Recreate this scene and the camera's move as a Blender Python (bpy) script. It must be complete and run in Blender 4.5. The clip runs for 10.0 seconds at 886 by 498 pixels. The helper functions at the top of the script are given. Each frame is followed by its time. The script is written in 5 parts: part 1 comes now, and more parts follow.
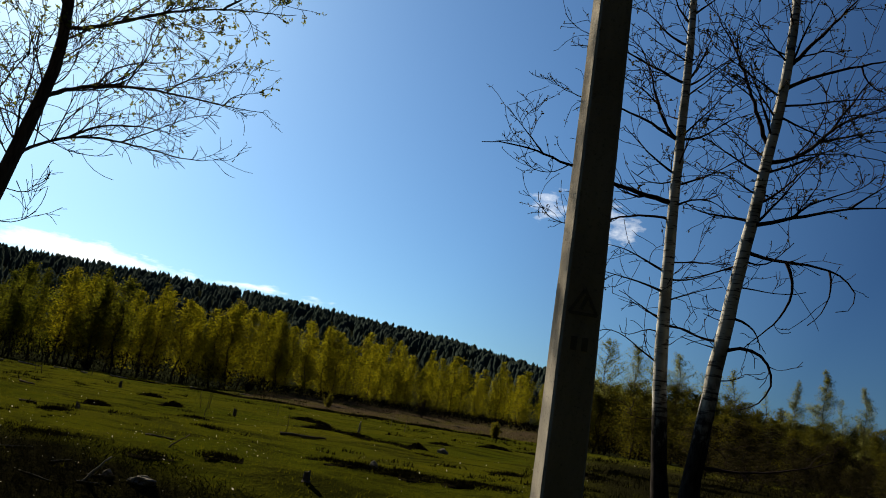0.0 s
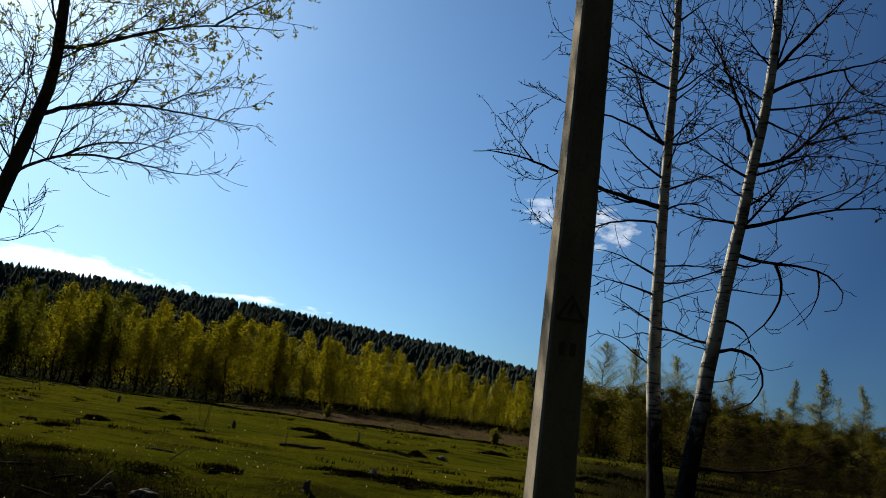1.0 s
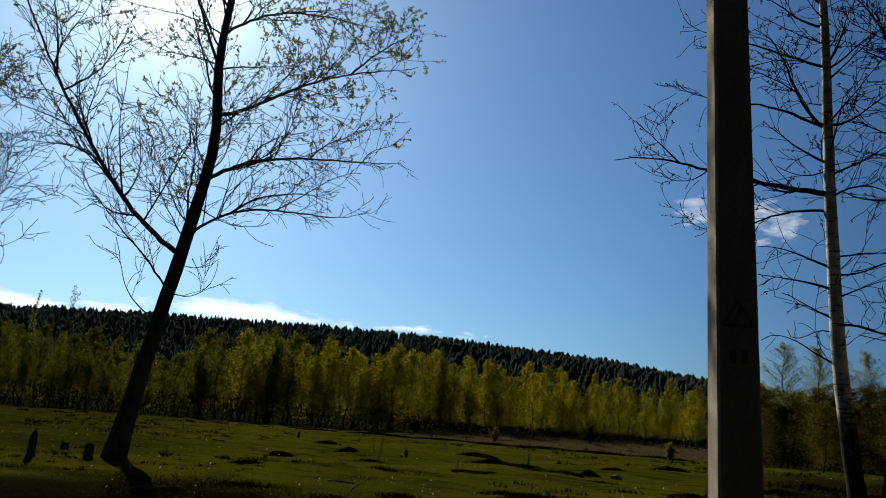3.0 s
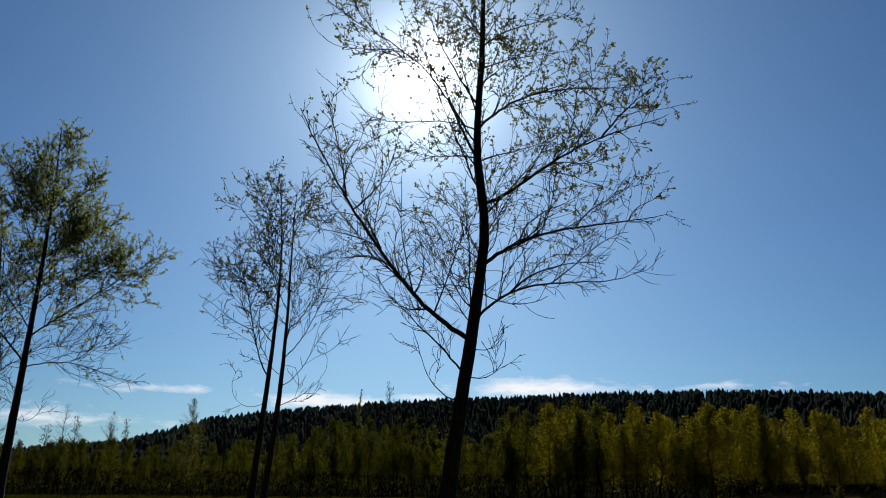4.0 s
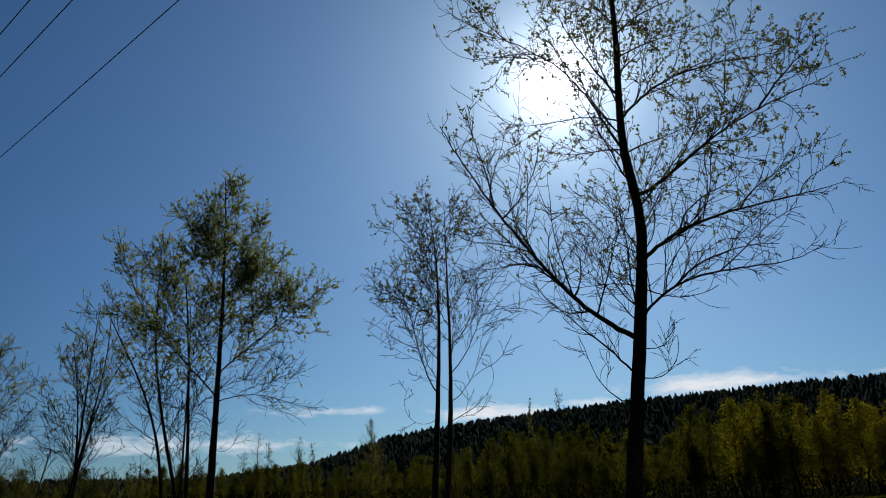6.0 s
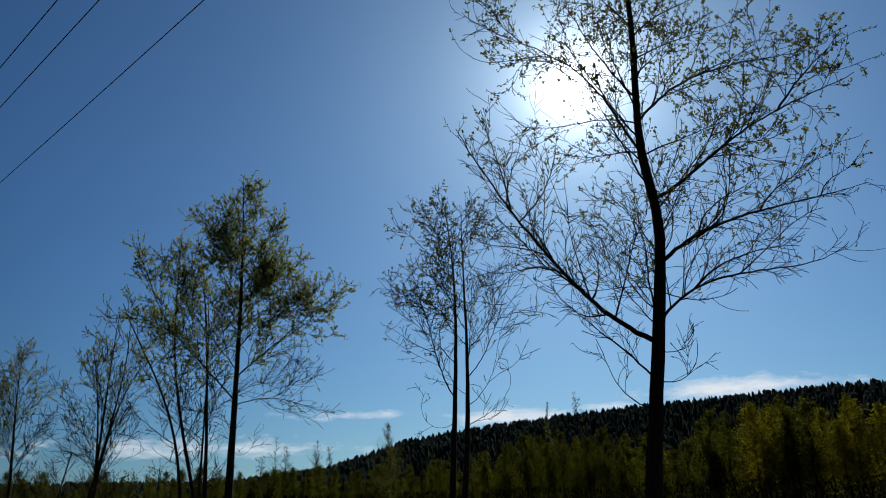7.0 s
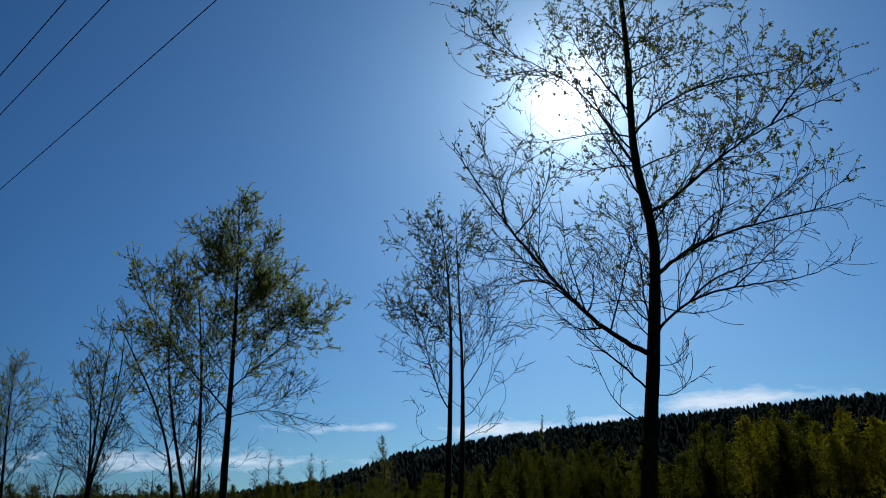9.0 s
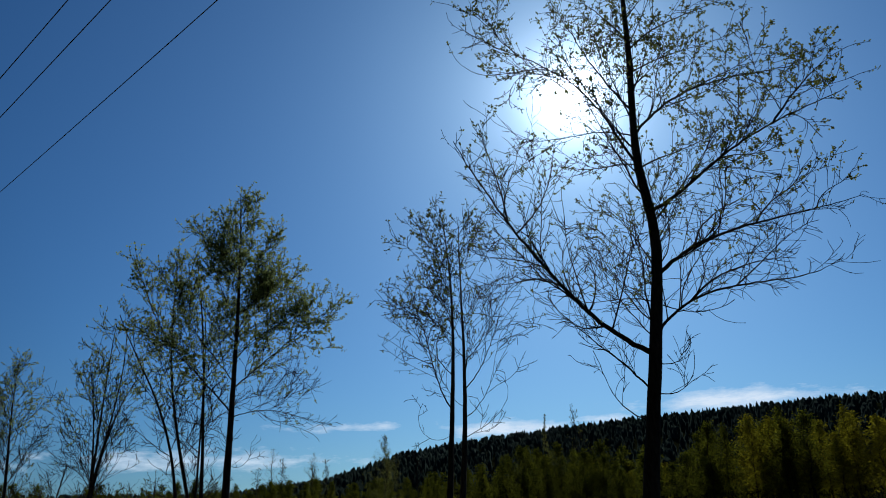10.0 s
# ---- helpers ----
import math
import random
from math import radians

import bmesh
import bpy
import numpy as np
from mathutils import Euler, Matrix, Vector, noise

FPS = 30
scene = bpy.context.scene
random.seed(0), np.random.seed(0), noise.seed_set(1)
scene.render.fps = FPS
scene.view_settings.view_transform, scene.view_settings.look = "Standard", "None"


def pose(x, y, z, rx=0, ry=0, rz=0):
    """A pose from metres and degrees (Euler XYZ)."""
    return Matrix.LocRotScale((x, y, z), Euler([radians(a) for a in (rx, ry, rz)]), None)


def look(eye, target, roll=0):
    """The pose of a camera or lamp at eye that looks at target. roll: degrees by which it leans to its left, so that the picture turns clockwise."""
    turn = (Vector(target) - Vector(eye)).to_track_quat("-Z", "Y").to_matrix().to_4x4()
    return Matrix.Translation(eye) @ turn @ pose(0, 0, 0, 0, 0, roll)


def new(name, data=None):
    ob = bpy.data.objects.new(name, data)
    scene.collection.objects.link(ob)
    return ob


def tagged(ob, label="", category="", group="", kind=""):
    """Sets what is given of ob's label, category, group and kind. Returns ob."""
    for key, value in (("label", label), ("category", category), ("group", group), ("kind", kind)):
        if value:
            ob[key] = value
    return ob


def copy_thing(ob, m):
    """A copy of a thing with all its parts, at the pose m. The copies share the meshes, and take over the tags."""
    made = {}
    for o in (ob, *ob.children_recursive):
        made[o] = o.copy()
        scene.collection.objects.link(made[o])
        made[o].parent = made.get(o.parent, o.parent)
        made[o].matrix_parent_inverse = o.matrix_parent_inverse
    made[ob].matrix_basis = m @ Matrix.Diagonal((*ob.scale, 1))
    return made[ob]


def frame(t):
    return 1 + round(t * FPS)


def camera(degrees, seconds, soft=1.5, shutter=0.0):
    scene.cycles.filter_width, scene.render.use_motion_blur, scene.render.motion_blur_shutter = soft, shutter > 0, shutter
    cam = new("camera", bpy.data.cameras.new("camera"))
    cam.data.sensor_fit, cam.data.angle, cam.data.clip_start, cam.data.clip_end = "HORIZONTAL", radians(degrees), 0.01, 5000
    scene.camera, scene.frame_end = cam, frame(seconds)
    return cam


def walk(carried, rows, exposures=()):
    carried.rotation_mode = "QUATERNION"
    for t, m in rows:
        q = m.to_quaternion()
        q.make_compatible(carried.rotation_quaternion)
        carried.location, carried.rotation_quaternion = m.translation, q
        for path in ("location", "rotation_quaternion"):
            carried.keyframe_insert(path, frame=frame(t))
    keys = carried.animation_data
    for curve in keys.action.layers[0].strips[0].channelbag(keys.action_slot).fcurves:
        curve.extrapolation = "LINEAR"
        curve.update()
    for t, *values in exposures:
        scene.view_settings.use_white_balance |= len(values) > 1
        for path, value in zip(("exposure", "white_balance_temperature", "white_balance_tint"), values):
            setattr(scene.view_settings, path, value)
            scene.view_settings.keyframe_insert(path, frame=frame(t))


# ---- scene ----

# ---------------------------------------------------------------- camera
EYE = 1.55
cam = camera(61.7, 10.0, soft=0.95)
# seconds, the eye's shift in metres, the turn in degrees
PATH = [
    (0.0, 0.000, 0.120, 0.000, 102.75, -8.74, -1.62),
    (0.5, 0.005, 0.050, 0.000, 102.84, -7.94, -1.56),
    (1.0, 0.026, 0.002, -0.002, 103.30, -7.45, -1.63),
    (1.5, 0.016, 0.006, -0.013, 103.26, -7.54, -1.15),
    (1.8, 0.004, 0.003, -0.005, 103.70, -7.95, -0.13),
    (2.0, 0.000, 0.000, 0.000, 103.30, -7.72, 0.80),
    (2.2, 0.009, -0.002, -0.009, 102.82, -6.53, 1.85),
    (3.3, 0.028, -0.034, 0.012, 105.17, -2.04, 18.14),
    (3.5, 0.040, -0.030, 0.000, 107.09, -0.22, 24.14),
    (3.8, 0.082, -0.043, -0.014, 108.00, -0.30, 30.65),
    (4.0, 0.097, -0.059, -0.018, 107.91, -0.55, 34.03),
    (4.5, 0.084, -0.080, -0.011, 108.81, 0.89, 38.01),
    (5.0, -0.006, 0.026, 0.009, 109.18, 1.35, 42.50),
    (5.5, -0.016, 0.016, 0.013, 108.94, 1.85, 45.46),
    (7.0, -0.033, 0.021, 0.010, 109.10, 1.87, 48.38),
    (7.5, -0.034, 0.016, 0.008, 109.88, 1.82, 47.88),
    (8.0, -0.027, 0.014, 0.009, 109.91, 1.94, 47.69),
    (8.5, 0.000, 0.000, 0.000, 109.98, 2.17, 47.89),
    (9.0, -0.021, 0.003, 0.012, 110.02, 1.81, 47.97),
    (9.5, -0.018, 0.012, 0.011, 109.79, 1.77, 48.29),
    (10.0, -0.018, 0.007, 0.008, 109.98, 1.90, 48.17),
]
EXPOSURES = [(0.0, 0.88, 7150, 10), (2.2, 0.88, 7150, 10), (3.5, 0.20, 6700, 11), (4.5, -0.04, 6500, 12), (5.5, -0.17, 6400, 12),
             (7.0, -0.24, 6150, 9), (7.5, -0.24, 5900, 8), (10.0, -0.26, 5550, 7)]
walk(cam, [(t, pose(x, y, EYE + z, rx, ry, rz)) for t, x, y, z, rx, ry, rz in PATH], EXPOSURES)

# ---------------------------------------------------------------- light
SUN_AZ, SUN_EL = -35.75, 30.8
SUN_DIR = Vector((math.sin(radians(SUN_AZ)) * math.cos(radians(SUN_EL)), math.cos(radians(SUN_AZ)) * math.cos(radians(SUN_EL)), math.sin(radians(SUN_EL))))
sun_data = bpy.data.lights.new("sun", "SUN")
sun_data.energy, sun_data.angle, sun_data.color = 5.0, radians(0.53), (1.0, 0.93, 0.82)
sun = new("sun", sun_data)
sun.matrix_world = look((0, 0, 60), Vector((0, 0, 60)) - SUN_DIR)


class Nodes:
    """Short-hand for building node trees."""

    def __init__(self, tree):
        self.tree = tree
        tree.nodes.clear()

    def node(self, kind, **inputs):
        n = self.tree.nodes.new(kind)
        for key, value in inputs.items():
            key = int(key[1:]) if key[0] == "i" and key[1:].isdigit() else key.replace("_", " ")
            self.put(n.inputs[key], value)
        return n

    def put(self, socket, value):
        if isinstance(value, bpy.types.NodeSocket):
            self.tree.links.new(value, socket)
        elif value is not None:
            socket.default_value = value

    def math(self, op, a, b=None, c=None, clamp=False):
        n = self.tree.nodes.new("ShaderNodeMath")
        n.operation, n.use_clamp = op, clamp
        for i, v in enumerate((a, b, c)):
            self.put(n.inputs[i], v)
        return n.outputs[0]

    def mix(self, fac, a, b, blend="MIX"):
        n = self.tree.nodes.new("ShaderNodeMix")
        n.data_type, n.blend_type = "RGBA", blend
        self.put(n.inputs[0], fac)
        self.put(n.inputs[6], a)
        self.put(n.inputs[7], b)
        return n.outputs[2]

    def ramp(self, fac, *stops):
        n = self.tree.nodes.new("ShaderNodeValToRGB")
        self.put(n.inputs[0], fac)
        e = n.color_ramp.elements
        while len(e) < len(stops):
            e.new(0.5)
        for el, (p, c) in zip(e, stops):
            el.position = p
            el.color = (c, c, c, 1) if isinstance(c, (int, float)) else (*c, 1)
        return n.outputs[0]

    def noise(self, vector, scale, detail=4.0, rough=0.55, out=0):
        return self.node("ShaderNodeTexNoise", Vector=vector, Scale=scale, Detail=detail, Roughness=rough).outputs[out]


def build_world():
    world = bpy.data.worlds.new("sky")
    world.use_nodes = True
    scene.world = world
    n = Nodes(world.node_tree)
    sky = n.node("ShaderNodeTexSky")
    sky.sky_type, sky.sun_disc = "NISHITA", False
    sky.sun_elevation, sky.sun_rotation = radians(SUN_EL), radians(SUN_AZ)
    sky.altitude, sky.air_density, sky.dust_density, sky.ozone_density = 300, 1.0, 0.35, 3.0
    direction = n.node("ShaderNodeTexCoord").outputs["Generated"]
    xyz = n.node("ShaderNodeSeparateXYZ", Vector=direction).outputs
    az = n.math("ARCTAN2", xyz[0], xyz[1])
    el = n.math("ARCSINE", xyz[2])
    # thin fair-weather clouds: low streaks over the hill and one small wisp higher up
    streak = n.node("ShaderNodeCombineXYZ", X=n.math("MULTIPLY", az, 19.0), Y=n.math("MULTIPLY", el, 62.0)).outputs[0]
    puff = n.noise(streak, 1.0, 9.0, 0.62)

    def bank(a0, e0, wa, we, amount):
        da = n.math("DIVIDE", n.math("SUBTRACT", az, radians(a0)), radians(wa))
        de = n.math("DIVIDE", n.math("SUBTRACT", el, radians(e0)), radians(we))
        rr = n.math("ADD", n.math("MULTIPLY", da, da), n.math("MULTIPLY", de, de))
        return n.math("MULTIPLY", n.math("POWER", 2.718, n.math("MULTIPLY", rr, -1.0)), amount)

    cover = bank(-27.0, 7.3, 7.0, 0.9, 0.605)
    for args in ((-36.5, 6.5, 3.2, 0.5, 0.46), (-43.5, 6.2, 6, 0.7, 0.56), (-14, 7.1, 8, 0.45, 0.37), (-56, 6.6, 6, 0.5, 0.4), (-66, 4.4, 14, 1.0, 0.42)):
        cover = n.math("MAXIMUM", cover, bank(*args))
    wisp = n.math("MAXIMUM", bank(7.6, 17.2, 2.0, 1.6, 0.42), bank(12.6, 16.0, 2.8, 2.3, 0.41))
    fluff = n.noise(n.node("ShaderNodeCombineXYZ", X=n.math("MULTIPLY", az, 30.0), Y=n.math("MULTIPLY", el, 62.0)).outputs[0], 1.0, 8.0, 0.6)
    density = n.math("MULTIPLY", n.math("SUBTRACT", n.math("ADD", puff, cover), 0.74), 2.6, clamp=True)
    density = n.math("MAXIMUM", density, n.math("MULTIPLY", n.math("SUBTRACT", n.math("ADD", fluff, wisp), 0.76), 1.7, clamp=True))
    # the bright ring of scattered light round the sun
    dot = n.node("ShaderNodeVectorMath", i0=direction, i1=SUN_DIR)
    dot.operation = "DOT_PRODUCT"
    angle = n.math("ARCCOSINE", n.math("MINIMUM", dot.outputs["Value"], 0.999999))
    core = n.math("POWER", 2.718, n.math("DIVIDE", angle, radians(-1.15)))
    ring = n.math("POWER", 2.718, n.math("DIVIDE", angle, radians(-5.8)))
    glow = n.math("POWER", 2.718, n.math("DIVIDE", angle, radians(-2.7)))
    core, ring = n.math("MULTIPLY_ADD", glow, 22.0, n.math("MULTIPLY", core, 90.0)), n.math("MULTIPLY", ring, 7.0)
    # clear dry air: deep blue, darker away from the sun
    deep = n.ramp(n.math("DIVIDE", angle, math.pi), (0.08, (0.74, 1.02, 1.19)), (0.22, (0.45, 0.70, 0.90)), (0.35, (0.135, 0.255, 0.41)), (0.65, (0.075, 0.13, 0.20)))
    blue = n.mix(1.0, sky.outputs[0], deep, "MULTIPLY")
    colour = n.mix(density, blue, (13.5, 14.0, 14.5, 1))
    colour = n.mix(1.0, colour, n.node("ShaderNodeCombineColor", Red=n.math("MULTIPLY_ADD", ring, 0.5, core), Green=n.math("MULTIPLY_ADD", ring, 0.84, core), Blue=n.math("ADD", ring, core)).outputs[0], "ADD")
    back = n.node("ShaderNodeBackground", Color=colour, Strength=0.065)
    out = n.node("ShaderNodeOutputWorld", Surface=back.outputs[0])


build_world()


# ---------------------------------------------------------------- materials
def material(name):
    m = bpy.data.materials.new(name)
    m.use_nodes = True
    return m, Nodes(m.node_tree)


def finish(n, colour, rough=0.85, height=None, strength=0.4, distance=0.02, metallic=0.0, through_light=None, share=0.45, gloss=0.0):
    bsdf = n.node("ShaderNodeBsdfPrincipled", Base_Color=colour, Roughness=rough, Metallic=metallic)
    bsdf.inputs["Specular IOR Level"].default_value = gloss
    if height is not None:
        n.put(bsdf.inputs["Normal"], n.node("ShaderNodeBump", Strength=strength, Distance=distance, Height=height).outputs[0])
    surface = bsdf.outputs[0]
    if through_light is not None:
        thin = n.node("ShaderNodeBsdfTranslucent", Color=through_light)
        surface = n.node("ShaderNodeMixShader", i0=share, i1=surface, i2=thin.outputs[0]).outputs[0]
    n.node("ShaderNodeOutputMaterial", Surface=surface)


def coords(n, scale=(1, 1, 1)):
    mapping = n.node("ShaderNodeMapping", Vector=n.node("ShaderNodeTexCoord").outputs["Object"], Scale=scale)
    return mapping.outputs[0]


def bark_material(name, dark, light, ridges=26):
    m, n = material(name)
    along = coords(n, (1, 1, 0.22))
    grain = n.noise(along, ridges, 6, 0.65)
    blotch = n.noise(coords(n), 2.3, 3)
    tone = n.math("ADD", n.math("MULTIPLY", grain, 0.7), n.math("MULTIPLY", blotch, 0.4))
    finish(n, n.ramp(tone, (0.35, dark), (0.75, light)), 0.9, grain, 0.7, 0.012)
    return m


def birch_material():
    m, n = material("birch_bark")
    p = coords(n)
    z = n.node("ShaderNodeSeparateXYZ", Vector=p).outputs[2]
    dashes = n.noise(coords(n, (5, 5, 34)), 1.0, 3, 0.6)
    patches = n.noise(p, 3.2, 4)
    white = n.mix(n.ramp(patches, (0.4, 0.0), (0.7, 1.0)), (0.46, 0.445, 0.385, 1), (0.17, 0.165, 0.135, 1))
    marks = n.ramp(dashes, (0.54, 0.0), (0.63, 0.95))
    skin = n.mix(marks, white, (0.055, 0.045, 0.04, 1))
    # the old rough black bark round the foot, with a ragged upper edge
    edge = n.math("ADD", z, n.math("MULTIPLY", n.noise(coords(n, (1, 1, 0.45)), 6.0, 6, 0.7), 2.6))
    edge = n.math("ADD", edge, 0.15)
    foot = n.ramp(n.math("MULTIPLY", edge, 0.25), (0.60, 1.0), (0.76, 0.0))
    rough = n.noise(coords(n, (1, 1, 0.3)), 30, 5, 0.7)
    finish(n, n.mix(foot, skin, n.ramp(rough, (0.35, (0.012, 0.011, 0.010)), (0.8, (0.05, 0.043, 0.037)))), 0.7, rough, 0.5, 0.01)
    return m


def leaf_material(name, a, b, lit, share=0.5, by_tree=0.4):
    m, n = material(name)
    island = n.node("ShaderNodeNewGeometry").outputs["Random Per Island"]
    tree = n.node("ShaderNodeObjectInfo").outputs["Random"]
    tone = n.math("ADD", n.math("MULTIPLY", island, 1.0 - by_tree), n.math("MULTIPLY", tree, by_tree))
    finish(n, n.mix(tone, (*a, 1), (*b, 1)), 0.55, through_light=n.mix(tone, (*[c * 0.55 for c in lit], 1), (*lit, 1)), share=share)
    return m


def ground_material():
    m, n = material("meadow")
    p = coords(n)
    dry = n.node("ShaderNodeAttribute")
    dry.attribute_name = "dry"
    wood = n.node("ShaderNodeAttribute")
    wood.attribute_name = "wood"
    wide, mid, fine = n.noise(p, 0.12, 4), n.noise(p, 0.9, 5), n.noise(p, 14, 5, 0.7)
    green = n.mix(n.ramp(wide, (0.35, 0.0), (0.65, 1.0)), (0.036, 0.044, 0.003, 1), (0.068, 0.066, 0.005, 1))
    green = n.mix(n.ramp(n.noise(p, 0.45, 5, 0.6), (0.52, 0.0), (0.68, 0.7)), green, (0.096, 0.087, 0.006, 1))
    green = n.mix(n.ramp(mid, (0.5, 0.0), (0.72, 1.0)), green, (0.036, 0.036, 0.005, 1))
    green = n.mix(n.ramp(fine, (0.3, 0.0), (0.75, 1.0)), n.mix(0.5, green, (0.015, 0.018, 0.003, 1)), green)
    # dark bands and streaks stand in for small shadows of uneven turf
    bands = n.noise(coords(n, (0.55, 1.3, 1)), 1.0, 5, 0.6)
    green = n.mix(n.ramp(bands, (0.5, 0.0), (0.64, 0.85)), green, (0.014, 0.015, 0.003, 1))
    streaks = n.noise(coords(n, (1.6, 4.2, 1)), 1.0, 6, 0.65)
    green = n.mix(n.ramp(streaks, (0.55, 0.0), (0.70, 0.7)), green, (0.012, 0.012, 0.003, 1))
    straw = n.mix(fine, (0.022, 0.016, 0.009, 1), (0.065, 0.047, 0.030, 1))
    mask = n.math("MULTIPLY", dry.outputs["Fac"], n.ramp(n.noise(p, 0.3, 6, 0.7), (0.36, 0.15), (0.56, 1.0)))
    tone = n.mix(mask, green, straw)
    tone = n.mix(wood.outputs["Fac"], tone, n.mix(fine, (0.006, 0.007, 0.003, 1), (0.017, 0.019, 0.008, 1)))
    # near-black tone puts shade as well as bare soil into the ground colour
    soil_shade = n.node("ShaderNodeAttribute")
    soil_shade.attribute_name = "soil_shade"
    bare = n.math("MULTIPLY", soil_shade.outputs["Fac"], n.ramp(n.noise(p, 1.7, 5, 0.65), (0.22, 0.6), (0.42, 1.0)))
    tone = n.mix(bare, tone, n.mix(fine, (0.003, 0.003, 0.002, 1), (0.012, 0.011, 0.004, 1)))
    height = n.math("ADD", n.math("MULTIPLY", mid, 1.2), fine)
    finish(n, tone, 0.95, height, 0.9, 0.14)
    return m


def conifer_material():
    m, n = material("conifer_needles")
    p = coords(n)
    fine, wide = n.noise(p, 0.9, 5, 0.75), n.noise(p, 0.02, 3)
    tone = n.mix(n.ramp(fine, (0.35, 0.0), (0.7, 1.0)), (0.021, 0.029, 0.025, 1), (0.030, 0.041, 0.035, 1))
    tone = n.mix(n.ramp(wide, (0.4, 0.0), (0.7, 0.5)), tone, (0.018, 0.026, 0.016, 1))
    finish(n, tone, 0.95, fine, 0.25, 0.5)
    return m


def concrete_material():
    m, n = material("concrete")
    p = coords(n)
    fine, blot = n.noise(p, 60, 6, 0.7), n.noise(coords(n, (1, 1, 0.25)), 5, 5)
    base = n.ramp(blot, (0.3, (0.155, 0.14, 0.11)), (0.7, (0.30, 0.27, 0.215)))
    base = n.mix(n.ramp(fine, (0.25, 1.0), (0.45, 0.0)), base, (0.08, 0.075, 0.065, 1))
    finish(n, base, 0.9, n.math("ADD", fine, n.math("MULTIPLY", blot, 0.5)), 0.5, 0.006)
    return m


def plain_material(name, a, b, scale=20.0, rough=0.8, metallic=0.0):
    m, n = material(name)
    tone = n.noise(coords(n), scale, 5, 0.65)
    finish(n, n.mix(tone, (*a, 1), (*b, 1)), rough, tone, 0.4, 0.01, metallic)
    return m


BARK = bark_material("poplar_bark", (0.022, 0.018, 0.016), (0.125, 0.105, 0.088))
TWIG = bark_material("twig_bark", (0.014, 0.011, 0.010), (0.06, 0.046, 0.038), 60)
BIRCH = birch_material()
BIRCH_TWIG = bark_material("birch_twig_bark", (0.010, 0.008, 0.008), (0.035, 0.027, 0.024), 60)
YOUNG_LEAF = leaf_material("young_leaves", (0.05, 0.056, 0.016), (0.10, 0.10, 0.030), (0.22, 0.235, 0.055), 0.5)
CATKIN = leaf_material("birch_catkins", (0.02, 0.018, 0.012), (0.05, 0.044, 0.026), (0.07, 0.062, 0.03), 0.3)
CLUMP_LEAF = leaf_material("poplar_leaves", (0.052, 0.068, 0.024), (0.104, 0.122, 0.040), (0.29, 0.33, 0.10), 0.6)
BELT_LEAF = leaf_material("birch_leaves", (0.044, 0.054, 0.006), (0.10, 0.103, 0.009), (0.14, 0.148, 0.012), 0.5, 0.88)
CONIFER = conifer_material()
# olive leaf, toned down further for the shade on the right-hand brush
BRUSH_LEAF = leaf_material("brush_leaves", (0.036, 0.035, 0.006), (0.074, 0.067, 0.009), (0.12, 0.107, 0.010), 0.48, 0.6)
# near-black brown leaf paints the shadow side of the right-hand bushes
SHADED_BRUSH = leaf_material("shaded_brush_leaves", (0.010, 0.009, 0.005), (0.030, 0.026, 0.010), (0.04, 0.034, 0.010), 0.3, 0.5)
FRESH_LEAF = leaf_material("fresh_birch_leaves", (0.13, 0.128, 0.009), (0.25, 0.222, 0.013), (0.31, 0.275, 0.012), 0.52, 0.86)
AIRY_LEAF = leaf_material("airy_birch_leaves", (0.07, 0.08, 0.025), (0.14, 0.145, 0.04), (0.30, 0.30, 0.07), 0.45, 0.3)
GRASS = leaf_material("grass_blades", (0.026, 0.031, 0.003), (0.048, 0.048, 0.004), (0.09, 0.09, 0.006), 0.4)
STRAW = leaf_material("dry_stems", (0.06, 0.045, 0.028), (0.16, 0.12, 0.075), (0.11, 0.08, 0.04), 0.3)
MEADOW = ground_material()
CONCRETE = concrete_material()
# very pale tone doubles as sun glint on small dry leaves
PALE = leaf_material("pale_glint_leaves", (0.42, 0.38, 0.30), (0.62, 0.58, 0.50), (0.5, 0.45, 0.36), 0.45)
# near-black grass and turf: the shaded sides of both are in the colour
SHADE_GRASS = leaf_material("shade_grass", (0.005, 0.005, 0.002), (0.015, 0.0145, 0.004), (0.016, 0.015, 0.003), 0.06)
TURF_SHADE = plain_material("turf_shade", (0.004, 0.004, 0.002), (0.015, 0.013, 0.006), 9)
DEADWOOD = plain_material("dead_wood", (0.035, 0.028, 0.02), (0.11, 0.09, 0.07), 24)
BLEACHED = plain_material("bleached_wood", (0.06, 0.052, 0.04), (0.24, 0.215, 0.175), 22)
CABLE = plain_material("weathered_cable", (0.03, 0.03, 0.032), (0.08, 0.08, 0.085), 40, 0.6)
STEEL = plain_material("galvanised_steel", (0.25, 0.26, 0.27), (0.4, 0.41, 0.42), 30, 0.5, 0.8)
PORCELAIN = plain_material("insulator_glaze", (0.12, 0.05, 0.03), (0.2, 0.09, 0.05), 12, 0.25)
SIGN_PAINT = plain_material("black_paint", (0.05, 0.047, 0.04), (0.15, 0.14, 0.115), 45, 0.8)


